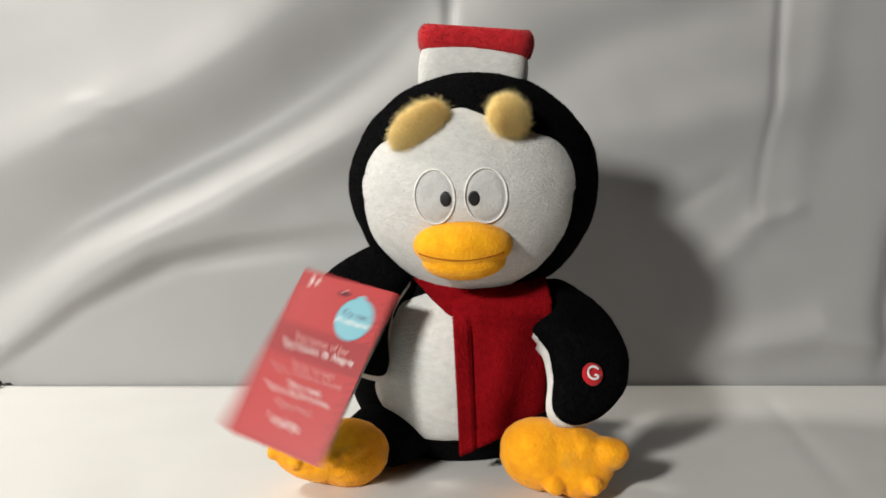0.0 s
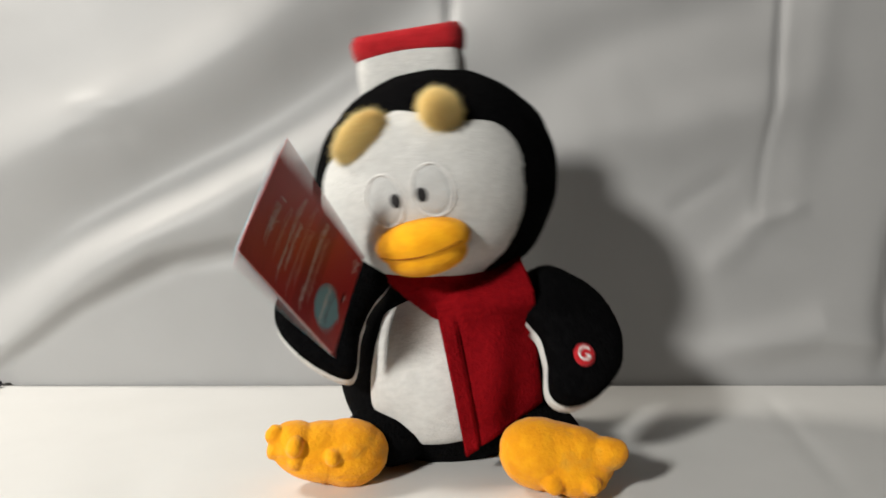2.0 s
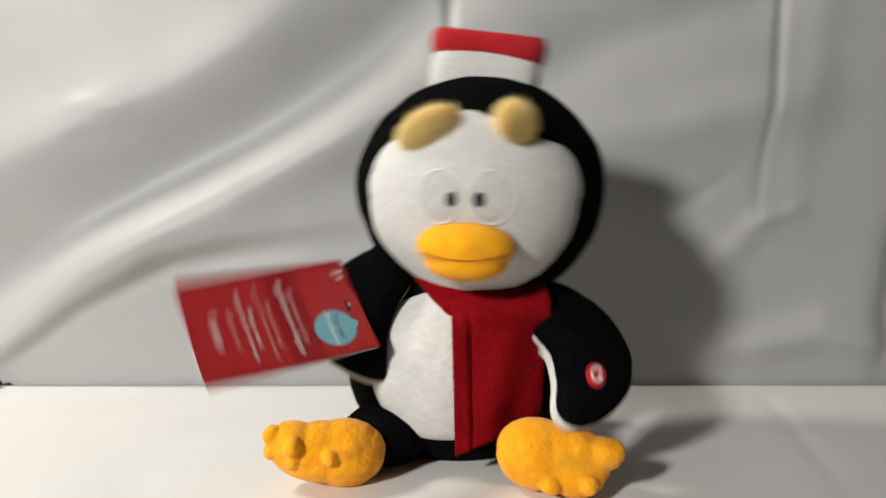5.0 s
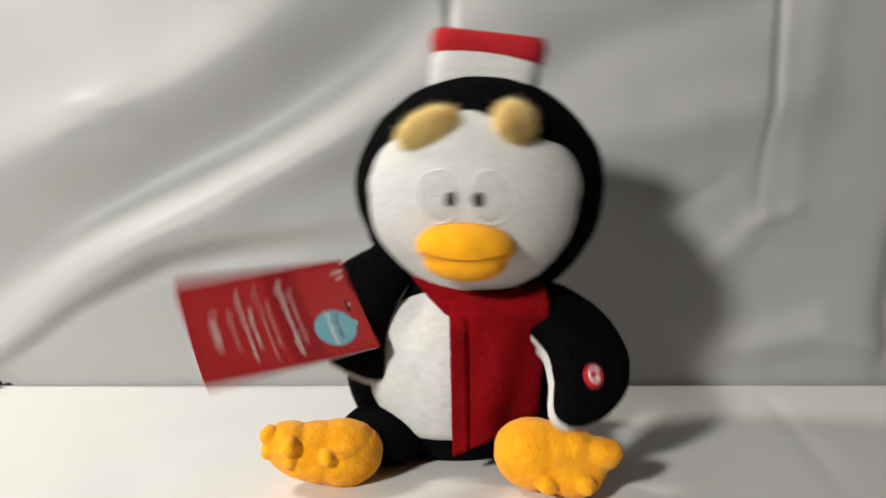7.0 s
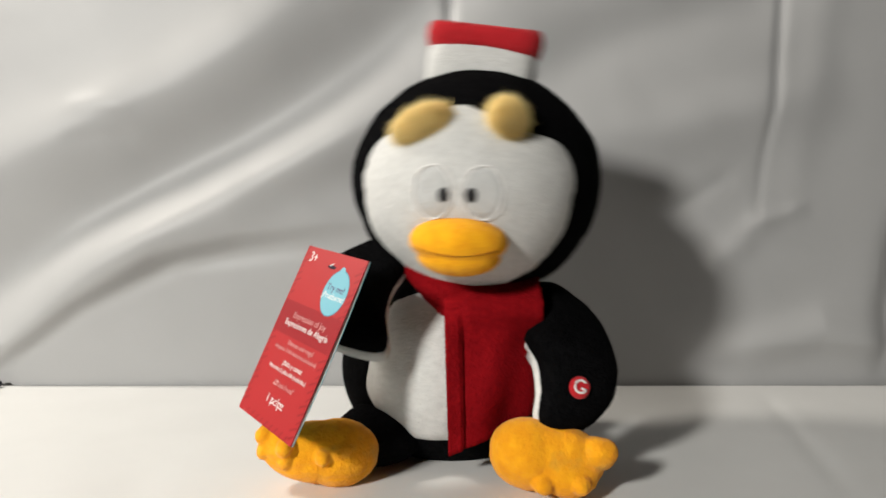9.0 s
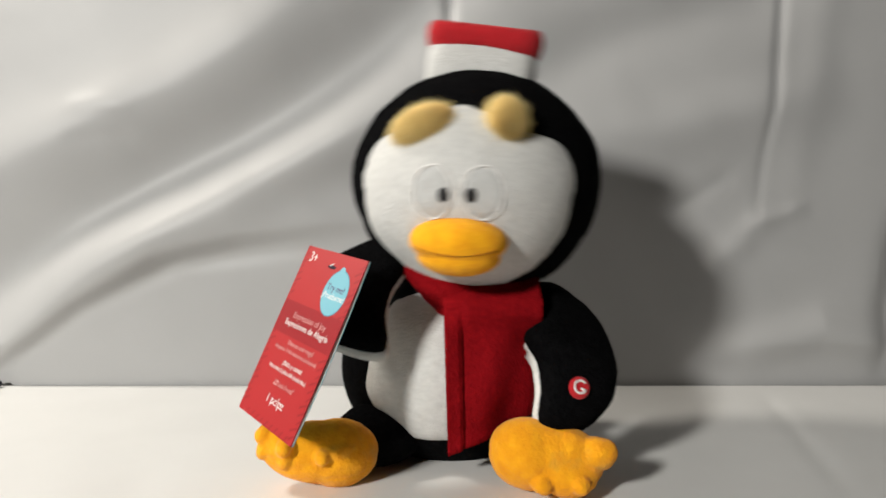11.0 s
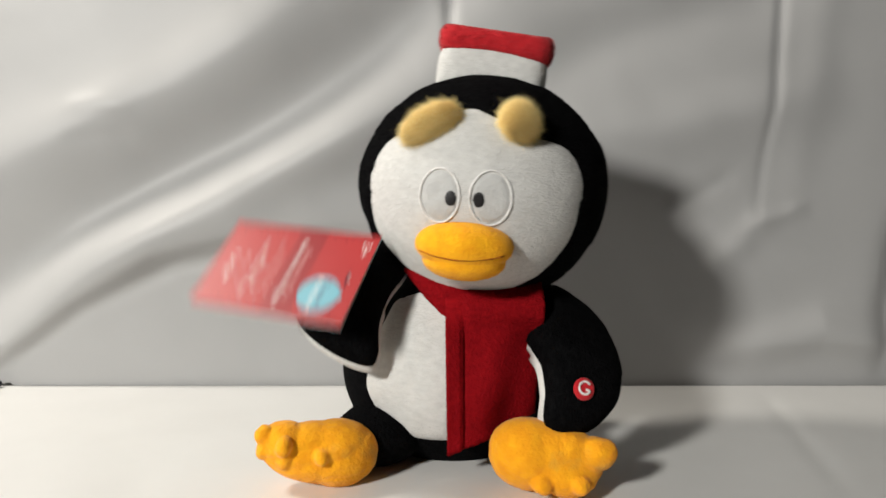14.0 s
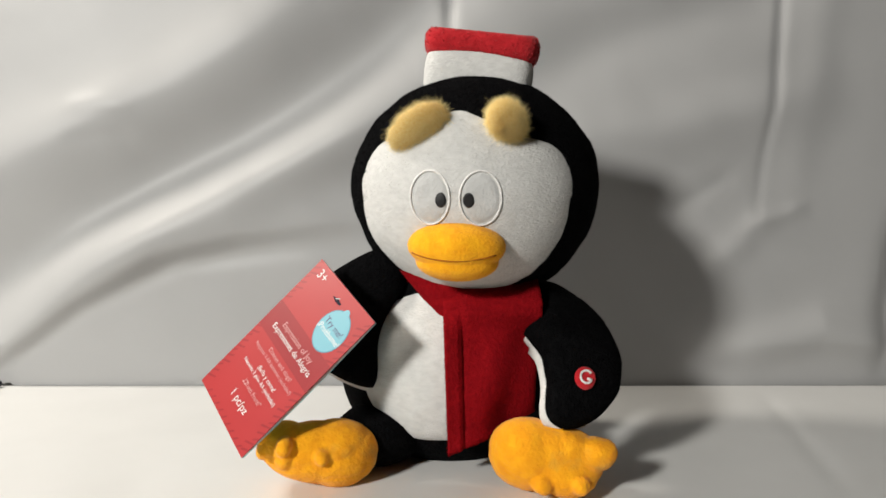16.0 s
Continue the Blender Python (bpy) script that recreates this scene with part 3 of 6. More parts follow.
def hang_tag():
    tag = thing("hang_tag", "red folded cardboard hang tag with white printing and blue bauble", "tag")
    w, h = TAG_W / 2, TAG_H / 2
    front = part("front_leaf", box(bmesh.new(), (-w, -0.0003, -h), (w, 0.0003, h)), CARD_RED, tag, "red printed front leaf", False)

    def bowed(name, mat, off, parent, label):
        bm = bmesh.new()
        g = [[[bm.verts.new((-w + 2 * w * j / 8, off + k * 0.0003 + 0.0006 + 0.0032 * math.sin(math.pi * i / 20) * (0.4 + 0.6 * (1 - j / 8)), h - 2 * h * i / 20))
               for j in range(9)] for i in range(21)] for k in (0, 1)]
        shell(bm, g[0], g[1])
        return part(name, bm, mat, parent, label)

    back = bowed("back_leaf", CARD_BLUE, 0.0004, tag, "light blue back leaf")
    bowed("inner_side", PRINT_WHITE, 0.0, back, "white inner side")

    def shape(name, pts, mat, lift, label=""):
        return card_piece(front, name, pts, mat, lift, label)

    shape("title_band", [(0, 0.335), (1, 0.335), (1, 0.525), (0, 0.525)], CARD_DARK, 0.00038, "darker red title band")
    # slanting darker dashes along the borders
    for i in range(24):
        v = 0.02 + 0.04 * i
        for u0, u1 in ((0.0, 0.05 + 0.05 * ((i * 7) % 3) / 2), (1.0, 0.95 - 0.05 * ((i * 5) % 3) / 2)):
            if not 0.32 < v < 0.53:
                t = 0.03 if u0 == 0 else -0.03
                shape("border_dash", [(u0, v), (u1, v - t), (u1, v - t + 0.013), (u0, v + 0.013)], CARD_DARK, 0.00036)
    for i in range(9):
        u = 0.14 + 0.09 * i
        shape("border_dash", [(u, 0.998), (u + 0.02, 0.998), (u + 0.06, 0.965), (u + 0.04, 0.965)], CARD_DARK, 0.00036)
    # bauble
    cx, cy, r = 0.72, 0.215, 0.178
    k = TAG_W / TAG_H
    disc = [(cx + r * math.cos(a), cy + r * k * 1.12 * math.sin(a)) for a in (2 * math.pi * i / 48 for i in range(48))]
    rim = [(cx + (u - cx) * 1.05, cy + (v - cy) * 1.05) for u, v in disc]
    shape("bauble_rim", rim, BAUBLE_EDGE, 0.00042)
    shape("bauble", disc, BAUBLE_BLUE, 0.00048, "light blue printed bauble, the card's sheen in its colour")
    shape("bauble_cap", [(0.66, 0.118), (0.675, 0.105), (0.668, 0.088), (0.682, 0.072), (0.708, 0.066), (0.734, 0.072), (0.748, 0.088), (0.741, 0.105), (0.756, 0.118)], BAUBLE_BLUE, 0.00052)
    # punched slot and string
    shape("slot", [(0.44, 0.085), (0.50, 0.073), (0.585, 0.080), (0.575, 0.094), (0.50, 0.097)], DARK, 0.00040, "punched hanging slot")
    part("string", tube(spline([(0.0, -0.0012, 0.0425), (0.004, 0.002, 0.046), (0.008, 0.008, 0.043), (0.011, 0.012, 0.037), (0.012, 0.014, 0.031)], 6, False), 0.00035, 6),
         PRINT_WHITE, tag, "thin clear plastic tie")
    # printing
    for body_text, u, v, size, mat in (
            ("3+", 0.17, 0.062, 0.0085, PRINT_WHITE), ("Try me!", 0.715, 0.192, 0.0055, PRINT_DARK), ("\u00a1Pru\u00e9bame!", 0.72, 0.238, 0.0050, PRINT_WHITE),
            ("Expression of Joy", 0.53, 0.405, 0.0051, PRINT_PINK), ("Expresiones de Alegr\u00eda", 0.53, 0.455, 0.0051, PRINT_WHITE),
            ("Dances and sings!", 0.57, 0.555, 0.0040, PRINT_PINK), ("Requires 3 AA batteries (included)", 0.53, 0.598, 0.0033, PRINT_PINK),
            ("\u00a1Baila y canta!", 0.57, 0.662, 0.0040, PRINT_WHITE), ("Necesita 3 pilas AA (incluidas)", 0.53, 0.705, 0.0034, PRINT_WHITE),
            ("\"Tutti Frutti\"", 0.58, 0.775, 0.0040, PRINT_PINK), ("1 pc/pz", 0.53, 0.862, 0.0068, PRINT_WHITE)):
        writing(front, body_text, u, v, size, mat, 0.00052)
    for u in (0.40, 0.435):
        shape("music_note", [(u, 0.758), (u + 0.008, 0.758), (u + 0.008, 0.788), (u - 0.018, 0.788), (u - 0.018, 0.780), (u, 0.778)], PRINT_PINK, 0.0005)

    # back: barcode sticker, grey bars, small print as bars
    def behind(name, u0, v0, u1, v1, mat, lift):
        bm = bmesh.new()
        n = 6
        g = [[[bm.verts.new(((u0 + (u1 - u0) * j / 2 - 0.5) * TAG_W,
                             0.0004 + 0.0003 + 0.0006 + lift + kk + 0.0032 * math.sin(math.pi * (v0 + (v1 - v0) * i / n)) * (0.4 + 0.6 * (1 - (u0 + (u1 - u0) * j / 2))),
                             (0.5 - v0 - (v1 - v0) * i / n) * TAG_H)) for j in range(3)] for i in range(n + 1)] for kk in (0, 0.00004)]
        shell(bm, g[0], g[1])
        return part(name, bm, mat, back)

    tagged(behind("sticker", 0.18, 0.52, 0.72, 0.75, PRINT_WHITE, 0.0002), "white barcode sticker")
    for i in range(16):
        u = 0.22 + 0.44 * i / 15
        behind("barcode_bar", u, 0.64, u + (0.008 if i % 3 else 0.016), 0.73, DARK, 0.0004)
    behind("fold_line", 0.0, 0.435, 1.0, 0.441, PRINT_DARK, 0.0002)
    for i, v in enumerate((0.10, 0.13, 0.16, 0.19, 0.27, 0.31)):
        behind("small_print", 0.15 + 0.03 * (i % 2), v, 0.70 - 0.06 * (i % 3), v + 0.010, PRINT_WHITE, 0.0002)
    behind("small_print", 0.78, 0.10, 0.90, 0.16, PRINT_WHITE, 0.0002)
    behind("small_print", 0.06, 0.80, 0.25, 0.88, PRINT_WHITE, 0.0002)
    return tag


tag = hang_tag()


def motions():
    # the toy creeps over the sheet; its head, body and wings dance, the tag swings from the wing
    walk(toy, [
        (0, pose(0.0125, 0.0000, 0.0000, 0.0, 0.0, 0.0)), (1, pose(0.0125, 0.0000, 0.0000, 0.0, 0.0, 0.0)),
        (3.5, pose(0.0110, 0.0000, 0.0000, 0.0, 0.0, 0.0)), (7, pose(0.0090, 0.0000, 0.0000, 0.0, 0.0, 0.0)),
        (9, pose(0.0064, 0.0000, 0.0000, 0.0, 0.0, 0.0)), (16, pose(0.0060, 0.0000, 0.0000, 0.0, 0.0, 0.0)),
    ])
    walk(head, [
        (0, pose(0.0073, -0.0034, 0.1792, 6.6, -1.1, -8.3)), (0.5, pose(0.0091, -0.0033, 0.1790, 6.0, -0.3, -8.1)),
        (1, pose(0.0092, -0.0028, 0.1790, 6.5, -0.4, -8.5)), (1.2, pose(0.0089, -0.0022, 0.1788, 6.0, 0.6, -9.3)),
        (1.3, pose(-0.0094, -0.0005, 0.1799, 7.6, -7.2, -12.1)), (1.4, pose(-0.0292, 0.0010, 0.1822, 9.4, -15.7, -14.9)),
        (1.5, pose(-0.0123, -0.0022, 0.1834, 9.1, -9.2, -11.7)), (1.6, pose(0.0096, -0.0018, 0.1770, 5.8, 0.9, -9.6)),
        (1.7, pose(0.0172, -0.0028, 0.1779, 5.3, 4.0, -8.2)), (1.8, pose(0.0265, -0.0019, 0.1701, 3.7, 8.3, -8.1)),
        (1.9, pose(0.0055, -0.0013, 0.1768, 6.1, -0.9, -10.3)), (2, pose(-0.0173, 0.0039, 0.1821, 8.5, -12.4, -13.4)),
        (2.1, pose(-0.0252, 0.0014, 0.1789, 8.8, -14.1, -14.9)), (2.2, pose(-0.0046, -0.0013, 0.1815, 7.4, -5.5, -11.1)),
        (2.3, pose(0.0081, -0.0015, 0.1765, 5.9, 0.1, -10.0)), (2.4, pose(0.0265, -0.0035, 0.1772, 4.5, 7.8, -6.9)),
        (2.5, pose(0.0256, 0.0004, 0.1739, 4.1, 6.4, -6.5)), (2.6, pose(0.0033, -0.0013, 0.1782, 6.5, -2.1, -10.5)),
        (2.7, pose(-0.0204, 0.0005, 0.1809, 8.6, -12.3, -13.8)), (2.8, pose(-0.0198, 0.0015, 0.1762, 8.1, -11.8, -14.6)),
        (2.9, pose(-0.0038, -0.0015, 0.1822, 7.4, -5.4, -10.9)), (3, pose(0.0139, -0.0009, 0.1735, 5.3, 1.3, -8.6)),
        (3.1, pose(0.0257, -0.0034, 0.1774, 4.6, 7.3, -7.0)), (3.2, pose(0.0202, -0.0026, 0.1762, 4.9, 5.0, -8.1)),
        (3.3, pose(-0.0063, -0.0002, 0.1775, 7.2, -6.3, -12.2)), (3.4, pose(-0.0248, 0.0005, 0.1832, 9.3, -14.4, -14.2)),
        (3.5, pose(-0.0169, 0.0026, 0.1781, 9.4, -12.4, -13.5)), (3.6, pose(0.0007, -0.0019, 0.1821, 7.1, -3.7, -10.3)),
        (3.7, pose(0.0196, -0.0025, 0.1763, 5.0, 4.6, -8.3)), (3.8, pose(0.0271, -0.0031, 0.1755, 4.3, 7.8, -7.2)),
        (3.9, pose(0.0242, -0.0035, 0.1783, 4.9, 6.4, -7.2)), (4, pose(0.0236, -0.0054, 0.1756, 4.8, 6.4, -6.9)),
        (4.1, pose(0.0247, -0.0032, 0.1769, 4.7, 6.6, -7.4)), (4.2, pose(0.0248, -0.0031, 0.1765, 4.6, 6.7, -7.4)),
        (4.4, pose(-0.0093, -0.0000, 0.1787, 7.6, -7.9, -12.6)), (4.5, pose(-0.0296, 0.0013, 0.1827, 8.7, -16.1, -13.9)),
        (4.6, pose(-0.0167, 0.0010, 0.1774, 8.1, -11.0, -14.1)), (4.7, pose(0.0015, -0.0021, 0.1828, 7.2, -3.6, -10.1)),
        (4.8, pose(0.0222, -0.0023, 0.1743, 4.7, 5.5, -8.3)), (4.9, pose(0.0244, -0.0033, 0.1777, 4.8, 6.2, -7.4)),
        (5, pose(0.0138, -0.0021, 0.1767, 5.0, 1.6, -8.9)), (5.1, pose(-0.0177, 0.0008, 0.1790, 8.3, -11.6, -14.0)),
        (5.2, pose(-0.0279, 0.0008, 0.1837, 9.6, -16.2, -14.8)), (5.3, pose(-0.0082, -0.0003, 0.1797, 7.7, -7.7, -12.3)),
        (5.4, pose(0.0050, -0.0022, 0.1817, 6.8, -2.3, -9.8)), (5.5, pose(0.0210, -0.0027, 0.1711, 3.8, 5.8, -8.2)),
        (5.6, pose(0.0202, -0.0031, 0.1789, 5.3, 4.2, -7.9)), (5.7, pose(0.0033, -0.0010, 0.1773, 6.5, -2.8, -10.9)),
        (5.8, pose(-0.0251, 0.0010, 0.1817, 9.2, -15.1, -14.8)), (5.9, pose(-0.0212, 0.0007, 0.1812, 8.9, -13.4, -14.2)),
        (6, pose(-0.0046, 0.0005, 0.1777, 7.5, -6.3, -13.7)), (6.1, pose(0.0136, -0.0025, 0.1797, 5.9, 1.3, -8.8)),
        (6.2, pose(0.0268, -0.0023, 0.1725, 4.1, 7.2, -8.0)), (6.3, pose(0.0155, -0.0021, 0.1770, 5.5, 2.2, -9.1)),
        (6.4, pose(-0.0082, -0.0000, 0.1787, 7.6, -7.9, -12.6)), (6.5, pose(-0.0284, 0.0013, 0.1827, 8.7, -16.1, -13.9)),
        (6.6, pose(-0.0156, 0.0010, 0.1774, 8.1, -11.0, -14.1)), (6.7, pose(0.0026, -0.0021, 0.1828, 7.2, -3.6, -10.1)),
        (6.8, pose(0.0233, -0.0023, 0.1743, 4.7, 5.5, -8.3)), (6.9, pose(0.0255, -0.0033, 0.1777, 4.8, 6.2, -7.4)),
        (7, pose(0.0149, -0.0021, 0.1767, 5.0, 1.6, -8.9)), (7.1, pose(-0.0165, 0.0008, 0.1790, 8.3, -11.6, -14.0)),
        (7.2, pose(-0.0266, 0.0008, 0.1837, 9.6, -16.2, -14.8)), (7.3, pose(-0.0068, -0.0003, 0.1797, 7.7, -7.7, -12.3)),
        (7.4, pose(0.0064, -0.0022, 0.1817, 6.8, -2.3, -9.8)), (7.5, pose(0.0225, -0.0027, 0.1711, 3.8, 5.8, -8.2)),
        (7.6, pose(0.0217, -0.0031, 0.1789, 5.3, 4.2, -7.9)), (7.7, pose(0.0049, -0.0010, 0.1773, 6.5, -2.8, -10.9)),
        (7.8, pose(-0.0234, 0.0010, 0.1817, 9.2, -15.1, -14.8)), (7.9, pose(-0.0194, 0.0007, 0.1812, 8.9, -13.4, -14.2)),
        (8, pose(-0.0027, 0.0005, 0.1777, 7.5, -6.3, -13.7)), (8.1, pose(0.0156, -0.0025, 0.1797, 5.9, 1.3, -8.8)),
        (8.2, pose(0.0288, -0.0023, 0.1725, 4.1, 7.2, -8.0)), (8.3, pose(0.0199, -0.0026, 0.1781, 5.5, 3.1, -8.5)),
        (8.4, pose(0.0011, -0.0008, 0.1789, 7.1, -4.9, -11.4)), (8.5, pose(-0.0269, -0.0012, 0.1775, 8.6, -15.8, -15.4)),
        (8.6, pose(-0.0201, 0.0001, 0.1846, 9.4, -14.3, -13.9)), (8.7, pose(0.0022, -0.0002, 0.1756, 6.7, -4.4, -11.9)),
        (8.8, pose(0.0182, -0.0033, 0.1823, 6.1, 1.9, -8.1)), (8.9, pose(0.0290, -0.0024, 0.1733, 4.3, 6.9, -8.0)),
        (9, pose(0.0152, -0.0020, 0.1809, 6.3, 2.0, -10.2)), (9.1, pose(-0.0099, 0.0001, 0.1803, 8.1, -10.0, -13.1)),
        (9.2, pose(-0.0253, 0.0007, 0.1846, 9.8, -16.7, -14.8)), (9.3, pose(-0.0046, -0.0003, 0.1797, 7.7, -7.7, -12.3)),
        (9.4, pose(0.0085, -0.0022, 0.1817, 6.8, -2.3, -9.8)), (9.5, pose(0.0245, -0.0027, 0.1711, 3.8, 5.8, -8.2)),
        (9.6, pose(0.0236, -0.0031, 0.1789, 5.3, 4.2, -7.9)), (9.7, pose(0.0066, -0.0010, 0.1773, 6.5, -2.8, -10.9)),
        (9.8, pose(-0.0217, 0.0010, 0.1817, 9.2, -15.1, -14.8)), (9.9, pose(-0.0179, 0.0007, 0.1812, 8.9, -13.4, -14.2)),
        (10, pose(-0.0014, 0.0005, 0.1777, 7.5, -6.3, -13.7)), (10.1, pose(0.0168, -0.0025, 0.1797, 5.9, 1.3, -8.8)),
        (10.2, pose(0.0300, -0.0023, 0.1725, 4.1, 7.2, -8.0)), (10.3, pose(0.0209, -0.0026, 0.1781, 5.5, 3.1, -8.5)),
        (10.4, pose(0.0020, -0.0008, 0.1789, 7.1, -4.9, -11.4)), (10.5, pose(-0.0262, -0.0012, 0.1775, 8.6, -15.8, -15.4)),
        (10.6, pose(-0.0195, 0.0001, 0.1846, 9.4, -14.3, -13.9)), (10.7, pose(0.0027, -0.0002, 0.1756, 6.7, -4.4, -11.9)),
        (10.8, pose(0.0186, -0.0033, 0.1823, 6.1, 1.9, -8.1)), (10.9, pose(0.0292, -0.0024, 0.1733, 4.3, 6.9, -8.0)),
        (11, pose(0.0154, -0.0020, 0.1809, 6.3, 2.0, -10.2)), (11.1, pose(-0.0098, 0.0001, 0.1803, 8.1, -10.0, -13.1)),
        (11.2, pose(-0.0252, 0.0007, 0.1846, 9.8, -16.7, -14.8)), (11.3, pose(0.0167, -0.0021, 0.1779, 5.8, 1.3, -9.2)),
        (11.4, pose(0.0326, -0.0037, 0.1779, 4.5, 8.0, -6.6)), (11.5, pose(0.0220, 0.0013, 0.1727, 4.8, 4.2, -10.6)),
        (11.6, pose(-0.0080, -0.0006, 0.1826, 8.2, -9.3, -12.4)), (11.7, pose(-0.0198, 0.0012, 0.1797, 8.9, -14.2, -14.8)),
        (11.8, pose(-0.0151, 0.0005, 0.1809, 8.6, -12.3, -13.8)), (11.9, pose(0.0057, -0.0019, 0.1821, 7.1, -3.5, -10.2)),
        (12, pose(0.0199, -0.0029, 0.1733, 4.5, 3.8, -10.3)), (12.1, pose(0.0307, -0.0034, 0.1774, 4.6, 7.3, -7.0)),
        (12.2, pose(0.0154, -0.0019, 0.1774, 5.8, 0.8, -9.5)), (12.3, pose(-0.0172, 0.0006, 0.1811, 8.8, -13.2, -14.1)),
        (12.4, pose(-0.0231, 0.0011, 0.1818, 9.4, -15.7, -15.0)), (12.5, pose(-0.0103, -0.0003, 0.1804, 7.9, -9.4, -14.3)),
        (12.6, pose(0.0045, -0.0016, 0.1811, 7.1, -4.0, -10.6)), (12.7, pose(0.0229, -0.0018, 0.1737, 4.8, 4.1, -9.0)),
        (12.8, pose(0.0284, -0.0026, 0.1748, 4.5, 6.4, -7.9)), (12.9, pose(0.0267, -0.0027, 0.1761, 4.8, 5.6, -7.9)),
        (13, pose(0.0251, -0.0033, 0.1749, 4.6, 6.5, -9.5)), (13.5, pose(0.0252, -0.0033, 0.1749, 4.6, 6.5, -9.5)),
        (13.8, pose(0.0235, -0.0022, 0.1754, 5.0, 4.3, -8.6)), (13.9, pose(0.0240, -0.0029, 0.1782, 5.2, 4.3, -8.0)),
        (14, pose(0.0199, -0.0029, 0.1775, 5.5, 3.7, -10.2)), (14.1, pose(0.0140, -0.0017, 0.1775, 6.0, 0.2, -9.7)),
        (14.2, pose(0.0129, -0.0017, 0.1777, 6.1, -0.3, -9.9)), (14.5, pose(0.0146, -0.0004, 0.1774, 5.8, 1.3, -10.7)),
        (16, pose(0.0147, -0.0004, 0.1774, 5.8, 1.3, -10.7)),
    ])
